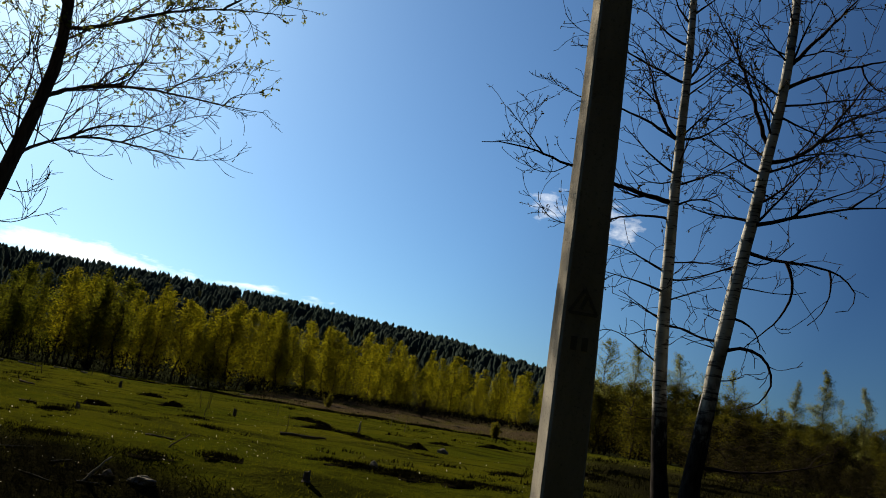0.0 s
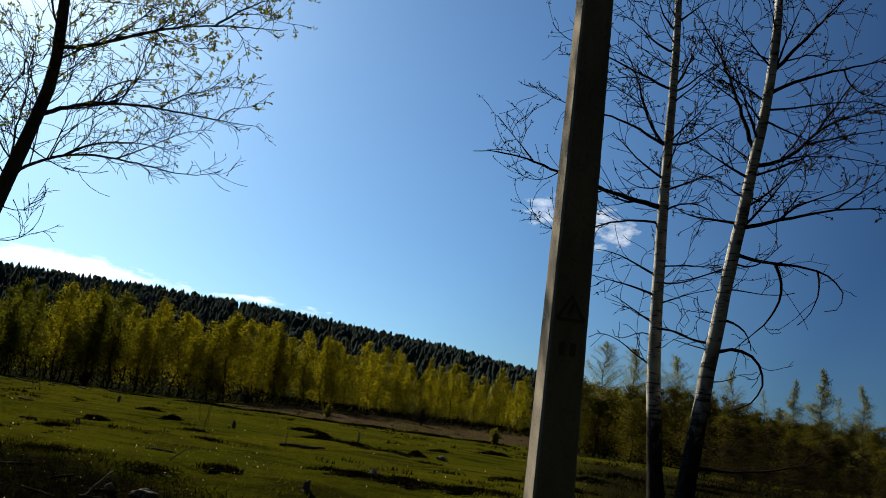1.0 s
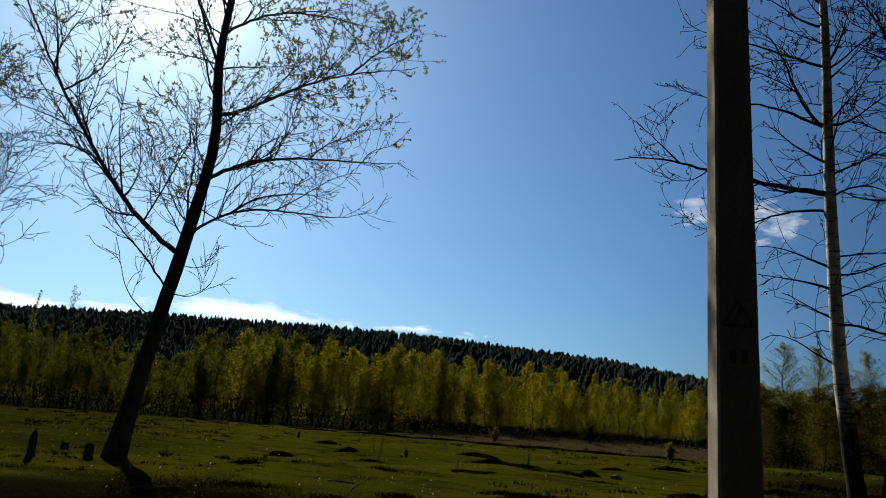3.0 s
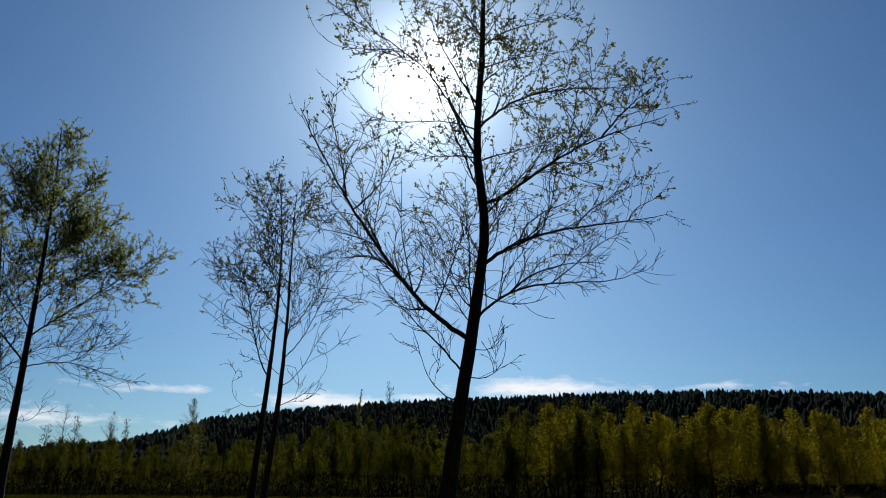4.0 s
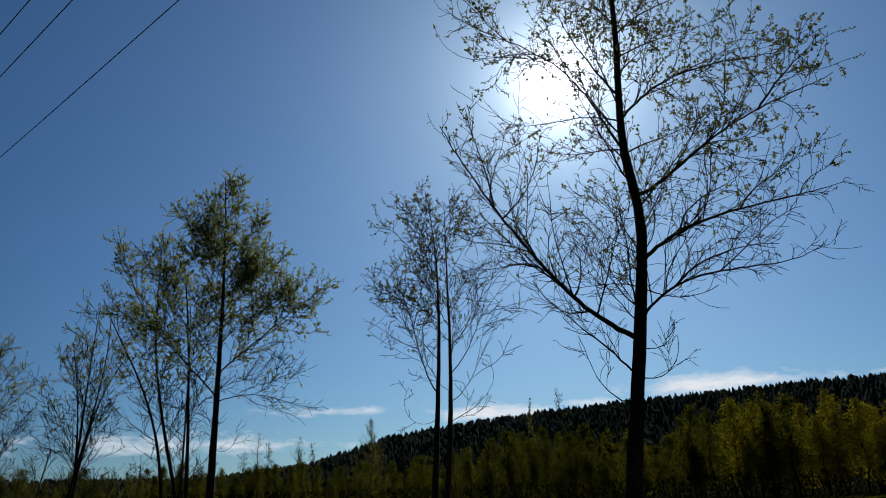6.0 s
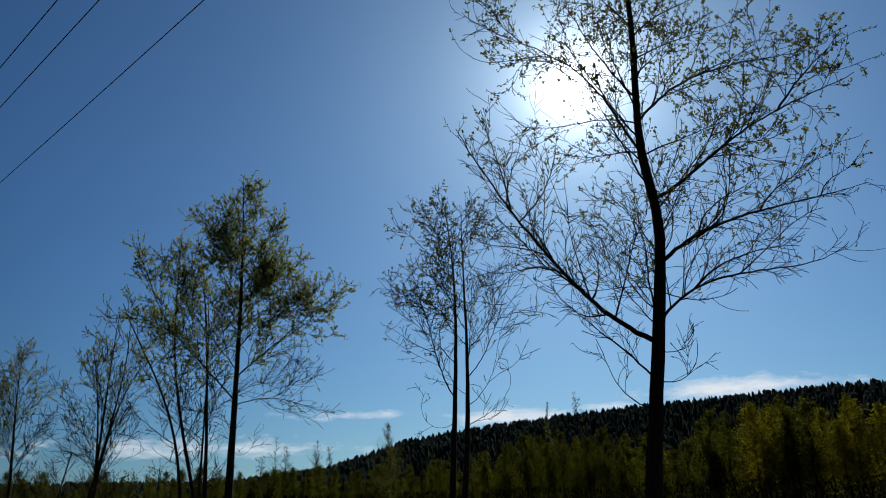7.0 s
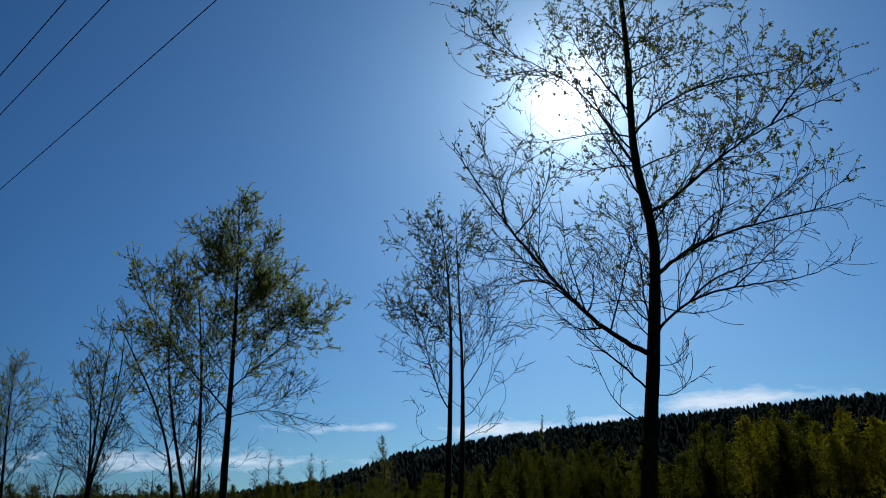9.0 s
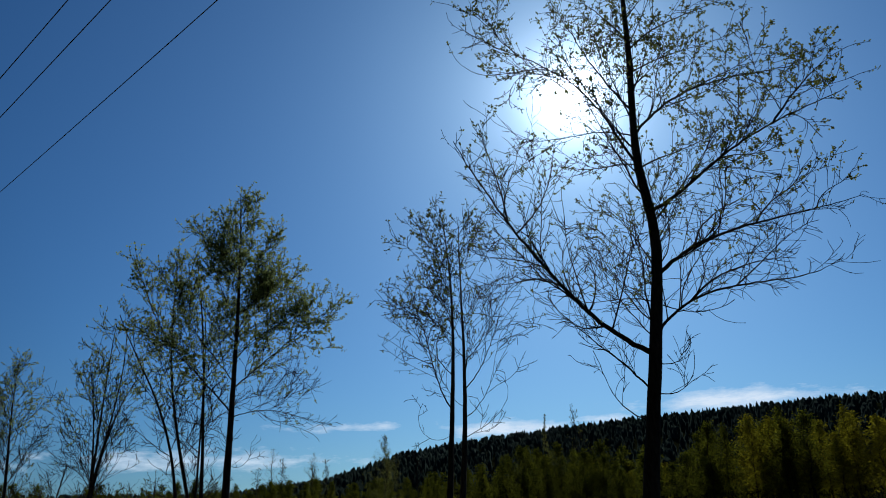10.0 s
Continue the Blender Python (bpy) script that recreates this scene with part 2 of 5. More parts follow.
# ---------------------------------------------------------------- mesh helpers
class Geo:
    """Collects vertices and faces for one mesh."""

    def __init__(self):
        self.v, self.f = [], []

    def tube(self, pts, radii, sides=5, cap=True):
        start = len(self.v)
        axis = (pts[-1] - pts[0]).normalized()
        side = axis.cross(Vector((0.31, 0.87, 0.21)))
        side.normalize()
        for i, p in enumerate(pts):
            d = (pts[min(i + 1, len(pts) - 1)] - pts[max(i - 1, 0)]).normalized()
            a = (side - d * side.dot(d)).normalized()
            b = d.cross(a)
            for k in range(sides):
                c, s = math.cos(6.28318 * k / sides), math.sin(6.28318 * k / sides)
                self.v.append(p + (a * c + b * s) * radii[i])
        for i in range(len(pts) - 1):
            o = start + i * sides
            for k in range(sides):
                j = (k + 1) % sides
                self.f.append((o + k, o + j, o + sides + j, o + sides + k))
        if cap:
            end = start + (len(pts) - 1) * sides
            self.f.append(tuple(range(end, end + sides)))
            self.f.append(tuple(range(start + sides - 1, start - 1, -1)))

    def leaf(self, p, axis, normal, length, width):
        o, side = len(self.v), axis.cross(normal).normalized() * width
        self.v += [p, p + axis * length * 0.5 + side, p + axis * length, p + axis * length * 0.5 - side]
        self.f.append((o, o + 1, o + 2, o + 3))

    def blade(self, p, axis, normal, length, width):
        o, side = len(self.v), axis.cross(normal).normalized() * width
        self.v += [p - side, p + side, p + axis * length]
        self.f.append((o, o + 1, o + 2))

    def mesh(self, name, mat, smooth=False):
        me = bpy.data.meshes.new(name)
        me.from_pydata([tuple(v) for v in self.v], [], self.f)
        me.materials.append(mat)
        if smooth:
            me.polygons.foreach_set("use_smooth", [True] * len(me.polygons))
        me.update()
        return me


def part(name, geo, mat, parent, label="", smooth=True, kind=""):
    """One mesh object under a thing, in the thing's own space."""
    ob = new(name, geo.mesh(name, mat, smooth) if isinstance(geo, Geo) else geo)
    ob.parent = parent
    return tagged(ob, label, kind=kind)


def smooth_step(x, a, b):
    t = min(1.0, max(0.0, (x - a) / (b - a)))
    return t * t * (3 - 2 * t)


def rand_dir():
    z, a = random.uniform(-1, 1), random.uniform(0, 6.28318)
    r = math.sqrt(1 - z * z)
    return Vector((r * math.cos(a), r * math.sin(a), z))


# ---------------------------------------------------------------- land
RIDGE = [(-100, 2.0), (-76, 2.3), (-64, 2.2), (-57, 3.0), (-54, 3.85), (-51, 4.7), (-47, 5.3), (-42, 5.8), (-38, 6.15), (-30, 6.55),
         (-22, 6.82), (-15, 6.80), (-7, 6.28), (1.7, 5.62), (8.3, 4.65), (16, 3.8), (24, 3.2), (31, 2.9), (60, 2.4), (100, 2.0)]
RIDGE_R, PINE = 480.0, 7.5


def bearing(x, y):
    return math.degrees(math.atan2(x, y))


def ridge(a):
    return float(np.interp(a, [p[0] for p in RIDGE], [p[1] for p in RIDGE]))


def land(x, y):
    r = math.hypot(x, y)
    z = 0.85 * smooth_step(r, 4.6, 9.0) - 0.12 * smooth_step(r, 30, 85)
    k = smooth_step(r, 2.5, 9) * (1 - smooth_step(r, 60, 120))
    z += k * (0.05 * math.sin(x * 0.83 + 1.1 * math.sin(y * 0.41)) * math.sin(y * 0.67 + 0.7) + 0.025 * math.sin(x * 2.3 + y * 1.7) * math.sin(y * 2.9 - x * 0.9))
    # the dry strip climbs a little towards the trees
    b = bearing(x, y)
    z += 1.1 * smooth_step(r, 54, 84) * smooth_step(b, -18, -7) * (1 - smooth_step(b, 9, 14))
    # an unseen bank, added behind the eye, closes that side and blocks sky light
    b = abs(b)
    z += 24.0 * smooth_step(b, 95, 125) * smooth_step(r, 4, 22)
    crest = EYE + RIDGE_R * math.tan(radians(ridge(bearing(x, y)))) - PINE
    return z + (crest - 0.73) * smooth_step(r, 140, RIDGE_R)


def build_ground():
    rings = [0.0] + [0.6 * 1.052 ** i for i in range(170)]
    n = 300
    geo, dry, wood, soil_shade = Geo(), [], [], []
    for r in rings[1:]:
        for k in range(n):
            a = 6.28318 * k / n
            x, y = r * math.sin(a), r * math.cos(a)
            b = bearing(x, y)
            geo.v.append(Vector((x, y, land(x, y))))
            strip = smooth_step(r, 48, 58) * (1 - smooth_step(r, 88, 100)) * smooth_step(b, -17, -8) * (1 - 0.7 * smooth_step(b, 9, 13)) + 0.35 * smooth_step(r, 9, 14) * smooth_step(b, 7, 12) * (1 - smooth_step(r, 26, 40))
            dry.append(strip)
            # wood includes the unseen bank, kept dark so it reflects little light
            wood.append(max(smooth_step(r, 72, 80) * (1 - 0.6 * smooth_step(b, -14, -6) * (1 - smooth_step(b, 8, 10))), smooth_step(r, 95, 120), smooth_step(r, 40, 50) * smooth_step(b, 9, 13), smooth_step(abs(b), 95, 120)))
            # bank soil with its shade, painted shade on the left meadow, dark ground right
            soil_shade.append(smooth_step(r, 4.4, 6.4) * ((1 - smooth_step(r + 0.09 * max(0.0, b + 28), 8.2, 9.0)) * (1 - smooth_step(x, -1.9, -0.8)) + 0.5 * smooth_step(r, 10, 14) * (1 - smooth_step(b, -36, -24)) + 0.95 * smooth_step(b, 9, 15) * (1 - smooth_step(r, 22, 40))))
    geo.v.append(Vector((0, 0, land(0, 0))))
    dry.append(0.0), wood.append(0.0), soil_shade.append(0.0)
    top = len(geo.v) - 1
    for k in range(n):
        geo.f.append((top, (k + 1) % n, k))
    for i in range(len(rings) - 2):
        for k in range(n):
            j = (k + 1) % n
            geo.f.append((i * n + k, i * n + j, (i + 1) * n + j, (i + 1) * n + k))
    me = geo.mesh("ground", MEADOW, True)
    for name, values in (("dry", dry), ("wood", wood), ("soil_shade", soil_shade)):
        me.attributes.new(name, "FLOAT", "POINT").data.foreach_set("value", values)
    return tagged(new("ground", me), "olive green spring meadow rising to a wooded hill", "ground", kind="structure")


build_ground()


# ---------------------------------------------------------------- trees by limbs
def sweep(start, plane, coefs, length, steps, wobble=0.0, elbow=(0.5, 0.1, 0.0)):
    """A path that grows from start in the upright plane of that bearing; its heading from the vertical is a polynomial along it, with one elbow."""
    across = Vector((math.sin(radians(plane)), math.cos(radians(plane)), 0))
    out = across.cross(Vector((0, 0, 1)))
    p, pts = Vector(start), [Vector(start)]
    for i in range(steps):
        s = (i + 0.5) / steps
        h = radians(sum(c * s ** k for k, c in enumerate(coefs)) + elbow[2] * math.exp(-((s - elbow[0]) / elbow[1]) ** 2))
        p = p + (across * math.sin(h) + Vector((0, 0, math.cos(h)))) * (length / steps)
        jitter = (across * random.uniform(-1, 1) + out * random.uniform(-1, 1) + Vector((0, 0, random.uniform(-0.5, 0.5)))) * wobble
        pts.append(p + jitter)
    return pts


class Tree:
    def __init__(self, name, label, base, plane, coefs, length, r0, r1, bark, twig, leaf, twigs=9.0, reach=0.36, leaves=0.6, leaf_size=0.035, sides=9, category="tree", group="", lift=0.5, fine=0.0036, limb_bark=None, stout=0.58, taper=0.75, crook=0.13, bunch=3, elbow=(0.5, 0.1, 0.0)):
        self.fine, self.limb_bark, self.stout, self.taper, self.crook, self.bunch = fine, limb_bark or bark, stout, taper, crook, bunch
        self.twig_n, self.reach, self.leaves, self.size, self.plane, self.lift = twigs, reach, leaves, leaf_size, plane, lift
        self.thing = tagged(new(name), label, category, group)
        self.thing.location = base
        self.bark, self.twig, self.leaf = bark, twig, leaf
        self.twigs, self.foliage = Geo(), Geo()
        self.trunk = sweep((0, 0, -0.15), plane, coefs, length, 22, 0.006, elbow)
        self.radii = []
        for i in range(23):
            s = i / 22
            self.radii.append((r0 + (r1 - r0) * s ** 0.75) * (1 + 0.35 * max(0, 1 - s * 9) ** 2) * random.uniform(0.96, 1.04))
        geo = Geo()
        geo.tube(self.trunk, self.radii, sides)
        part("trunk", geo, bark, self.thing)

    def at(self, s):
        k = min(s, 0.9999) * 22
        i = int(k)
        return self.trunk[i].lerp(self.trunk[i + 1], k - i), self.radii[i]

    def limb(self, s, swing, heading, bend, curl, length, radius, bare=0.0, hook=0.0, start=None):
        """A limb from the trunk at s of its height, or from a point of another limb."""
        on_trunk, r = self.at(s)
        start = start or on_trunk
        steps = max(7, int(length * 9))
        pts = sweep(start, self.plane + swing, (heading, bend, curl, hook), length, steps, min(0.014, 0.006 * length))
        radii = [max(0.005, min(radius * self.stout, r * 0.7) * (1 - 0.86 * (i / steps) ** 0.8)) for i in range(steps + 1)]
        geo = Geo()
        geo.tube(pts, radii, 6)
        part("limb", geo, self.limb_bark, self.thing)
        self.shoots(pts, radii, length, bare)
        return pts

    def shoots(self, pts, radii, length, bare=0.0):
        """Side branches, twigs and spurs along a limb."""
        def along(path, k):
            i = min(int(k * (len(path) - 1)), len(path) - 2)
            return path[i].lerp(path[i + 1], k * (len(path) - 1) - i), (path[i + 1] - path[i]).normalized(), i

        few = 0.38 if bare >= 1 else 1.0
        turn = random.choice((-1, 1))
        for j in range(int(length * self.twig_n * 0.3 * few) + 1):
            s = random.uniform(0.08, 0.92)
            p, d, i = along(pts, s)
            turn = -turn
            flat = d.cross(Vector((0, 0, 1))).cross(d)
            reach = min(1.7, (0.25 + (1 - s) * length * 0.62) * random.uniform(0.5, 1.15) * self.reach / 0.4)
            v = (d + (flat * (1.0 if turn > 0 else -0.45) * random.uniform(0.3, 0.9)) + rand_dir() * 0.65).normalized()
            if v.z < 0.1:
                reach *= 0.4
            path, radius = self.shoot(p, v, reach, max(0.004, radii[i] * 0.5), 6)
            for _ in range(int(reach * self.twig_n * 0.62) + 1):
                q, e, _i = along(path, random.uniform(0.12, 1.0))
                self.twig_at(q, e, random.uniform(0.12, 0.5) * (0.55 + 0.45 * reach), radius * 0.6, bare)
        for _ in range(int(length * self.twig_n * 0.5 * few)):
            p, d, i = along(pts, random.uniform(0.1, 1.0))
            self.twig_at(p, d, random.uniform(0.15, 0.6) * self.reach / 0.4, max(0.0035, radii[i] * 0.3), bare)

    def shoot(self, p, v, length, radius, steps):
        pts, q, bend = [p], Vector(p), rand_dir() * self.crook
        for i in range(steps):
            bend = bend * 0.55 + rand_dir() * self.crook * 0.75
            v = (v + Vector((0, 0, self.lift * (0.10 + 0.34 * i / steps))) + bend).normalized()
            q = q + v * (length / steps)
            pts.append(Vector(q))
        self.twigs.tube(pts, [max(self.fine, radius * (1 - 0.75 * i / steps)) for i in range(steps + 1)], 3, False)
        return pts, radius

    def twig_at(self, p, d, length, radius, bare):
        side = rand_dir()
        side = (side - d * side.dot(d)).normalized()
        angle = radians(random.uniform(28, 62))
        pts, r = self.shoot(p, d * math.cos(angle) + side * math.sin(angle), length, max(self.fine, radius), 4)
        for k in (2, 3, 4):
            if random.random() < 0.22:
                v = ((pts[k] - pts[k - 1]).normalized() + rand_dir() * 0.9).normalized()
                self.twigs.tube([pts[k], pts[k] + v * random.uniform(0.03, 0.10)], [self.fine, self.fine * 0.7], 3, False)
            if random.random() < self.leaves * (1 - bare) * (0.2 + 0.2 * k):
                for _ in range(random.randint(self.bunch - 1, self.bunch + 1)):
                    a = ((pts[k] - pts[k - 1]).normalized() * 0.6 + rand_dir()).normalized()
                    self.foliage.leaf(pts[k] + rand_dir() * self.size * (0.35 + 0.12 * self.bunch) * random.random(), a, rand_dir(), self.size * random.uniform(0.6, 1.5), self.size * random.uniform(0.28, 0.48))

    def extra(self, count, low, high, length, radius, up=45, bare=0.0, crown=0.0):
        """Further limbs all round the trunk, shorter towards the top."""
        for i in range(count):
            s = low + (high - low) * (i + random.random()) / count
            k = (s - low) / max(1e-3, high - low)
            self.limb(s, random.uniform(0, 360), up * random.uniform(0.7, 1.3), -up * 0.5 * random.random(), 0, length * (1.1 - self.taper * k) * random.uniform(0.7, 1.2), radius * (1.1 - 0.5 * k), max(bare, 0.97 - smooth_step(s, crown - 0.12, crown + 0.12)) if crown else bare)

    def done(self):
        part("branchwork", self.twigs, self.twig, self.thing, kind="stuff")
        if self.foliage.f:
            part("foliage", self.foliage, self.leaf, self.thing, kind="stuff", smooth=False)
        return self.thing


def grow(tree, limbs, forks=()):
    """Limbs from the trunk, and forks (host limb, part of its length, ...) from those."""
    made = [tree.limb(*row) for row in limbs]
    for host, k, *row in forks:
        path = made[host]
        made.append(tree.limb(0.5, *row, start=path[int(k * (len(path) - 1))]))
    return tree


def big_poplar():
    random.seed(101)
    t = Tree("poplar_tree", "tall half-bare poplar with dark trunk and budding leaves", (-6.15, 9.12, land(-6.15, 9.12)), 56.8, (7.1, 17.0, -42.2, 16.8), 10.1, 0.136, 0.034, BARK, TWIG, YOUNG_LEAF, 11.5, 0.42, 1.1, 0.045, 10, stout=0.72, lift=0.34, crook=0.34, fine=0.0043, bunch=4, elbow=(0.54, 0.08, -13.9))
    grow(t, [
        (0.316, -22, 29, 169, -107, 3.68, 0.038, 0.97, -42), (0.411, -15, 45, 98, -72, 3.63, 0.050, 0.80, 0), (0.514, 24, 81, -160, 388, 3.15, 0.048, 0.15, -234),
        (0.589, -23, 60, 29, -20, 1.68, 0.022, 0.00, -23), (0.647, -19, 38, 66, 68, 3.90, 0.035, 0.00, -112), (0.802, 21, 51, 97, -23, 1.73, 0.026, 0.00, -46),
        (0.759, -10, 56, 66, -54, 1.93, 0.022, 0.00, -4), (0.371, 21, 121, -10, -63, 1.16, 0.016, 1.00, 14), (0.283, 16, 113, -87, -47, 0.83, 0.014, 1.00, -13),
        (0.243, -11, 120, -152, -30, 1.02, 0.014, 1.00, 66), (0.296, -20, -69, 132, -177, 4.48, 0.058, 0.85, 90), (0.371, 4, -61, -87, -11, 1.32, 0.016, 0.95, 124),
        (0.241, -9, -37, -28, -11, 2.05, 0.024, 0.98, 49), (0.203, -13, -83, 130, -1, 1.34, 0.016, 1.00, -73), (0.596, -12, -32, 112, -475, 4.02, 0.035, 0.85, 362),
        (0.692, 23, -33, 25, 0, 3.02, 0.030, 0.40, -16), (0.644, 26, -51, -101, 54, 2.61, 0.020, 0.90, 69), (0.596, 16, -70, -79, 104, 1.50, 0.018, 0.30, 21),
        (0.820, 8, -26, -20, -4, 1.70, 0.026, 0.00, 5), (0.323, 7, -15, 105, -225, 2.39, 0.024, 0.75, 138), (0.341, -8, -54, 121, -141, 1.94, 0.018, 0.93, 37),
        (0.419, 10, -21, -5, -44, 1.69, 0.018, 0.70, 27), (0.316, 25, -34, -17, 50, 1.79, 0.016, 0.97, 4), (0.426, 24, 64, -166, 15, 1.15, 0.016, 0.80, 163)],
        [
        (0, 0.26, 17, 39, 127, -126, 1.59, 0.028, 0.95, 64), (0, 0.20, 22, 4, 73, 1, 1.01, 0.018, 0.95, -47), (0, 0.47, 21, 53, 36, -140, 1.50, 0.020, 0.93, 145),
        (1, 0.24, 22, 7, 193, -129, 1.38, 0.024, 0.75, -16), (1, 0.53, -14, 30, 75, 30, 1.62, 0.022, 0.60, -124), (1, 0.80, -12, 14, 122, -6, 0.88, 0.016, 0.40, -99),
        (2, 0.68, -26, 35, 35, -50, 1.92, 0.026, 0.00, 41), (2, 0.35, 21, 42, 214, -137, 1.19, 0.018, 0.00, -81), (2, 0.25, -26, 39, 152, -83, 1.59, 0.018, 0.40, -18),
        (2, 0.77, -24, 79, 134, 4, 0.60, 0.012, 0.60, -80), (4, 0.35, 13, 76, 4, 19, 1.48, 0.020, 0.00, -80), (4, 0.60, -6, 136, -48, -21, 1.12, 0.016, 0.00, 7),
        (4, 0.24, 24, 127, 33, 6, 0.90, 0.014, 0.00, -4), (10, 0.37, 6, -39, -133, 4, 1.34, 0.022, 0.90, 110), (10, 0.47, 29, -54, -55, 12, 1.71, 0.020, 0.90, 54),
        (10, 0.66, -17, -8, -2, -50, 1.74, 0.024, 0.70, 55), (10, 0.62, -4, 50, -25, -77, 1.51, 0.022, 0.80, 60), (10, 0.33, 17, -15, -6, 32, 0.96, 0.018, 0.95, 55),
        (10, 0.26, 7, 37, -89, -10, 1.08, 0.018, 0.98, 54), (10, 0.69, -23, 1, 49, -2, 1.18, 0.016, 0.75, -43), (14, 0.56, -16, -82, -69, 28, 1.42, 0.016, 0.00, 83),
        (14, 0.61, 21, -69, -87, -50, 1.10, 0.012, 0.00, -6), (14, 0.71, 20, -39, 33, -16, 1.97, 0.016, 0.00, -43)])
    grow(t, [(1.0, 0, -6, 0, 0, 1.8, 0.05)])
    t.extra(12, 0.48, 0.98, 1.9, 0.024, 52, 0.0, 0.6)
    t.extra(6, 0.36, 0.56, 1.5, 0.018, 46, 0.8)
    return t.done()


def twin_poplar():
    random.seed(102)
    t = Tree("poplar_tree", "slender young poplar, nearly bare, leaning beside its twin", (-13.34, 12.08, land(-13.34, 12.08)), 42.4, (2.3, 10.9, -19.2, -4.6), 8.6, 0.10, 0.007, BARK, TWIG, YOUNG_LEAF, 9.5, 0.42, 0.7, 0.055, 7, fine=0.0062, lift=0.34, crook=0.32, bunch=4)
    grow(t, [
        (0.383, 20, -36, 119, -151, 3.97, 0.032, 0.60, 0), (0.476, 18, -40, 21, -115, 2.47, 0.022, 0.90, 88), (0.589, 24, -38, -48, 13, 2.14, 0.020, 0.40, -3),
        (0.722, 13, -44, 41, -74, 2.23, 0.022, 0.10, 25), (0.827, 22, -48, 47, 4, 1.86, 0.020, 0.10, -32), (0.637, 5, -22, -42, -9, 1.75, 0.018, 0.30, 16),
        (0.774, 8, 32, -32, -5, 1.92, 0.018, 0.20, 13), (0.915, -4, -22, 14, 12, 1.09, 0.016, 0.00, 8), (0.316, 23, -128, 162, 40, 1.59, 0.012, 1.00, -39)],
        [
        (0, 0.33, 21, -74, 55, -2, 1.66, 0.020, 1.00, -47), (0, 0.62, -5, -50, 2, 10, 1.26, 0.014, 0.30, 9)])
    t.extra(9, 0.5, 0.97, 1.9, 0.02, 46, 0.2)
    t.done()
    t = Tree("poplar_tree", "slender bare poplar with a curving drooping branch", (-13.41, 12.45, land(-13.41, 12.45)), 43.2, (6.8, -5.4, -24.3, 24.8), 8.14, 0.10, 0.007, BARK, TWIG, YOUNG_LEAF, 9.5, 0.42, 0.4, 0.055, 7, fine=0.0062, lift=0.34, crook=0.32, bunch=4)
    grow(t, [
        (0.469, 25, 51, -119, 156, 3.51, 0.024, 0.90, -63), (0.386, 21, 65, -120, -62, 2.81, 0.018, 1.00, 192), (0.328, 11, 68, -43, 60, 2.20, 0.018, 1.00, -171),
        (0.672, -22, 29, 15, 11, 1.90, 0.020, 0.80, 9), (0.554, 7, 55, -107, 63, 2.23, 0.018, 0.90, 1), (0.772, -5, 35, -30, 20, 1.72, 0.018, 0.50, 52),
        (0.902, -26, 55, -63, -12, 1.56, 0.016, 0.20, 43), (0.419, -17, -71, 112, 20, 1.32, 0.014, 1.00, -35)],
        [])
    t.extra(10, 0.5, 0.97, 1.9, 0.02, 46, 0.5)
    t.done()


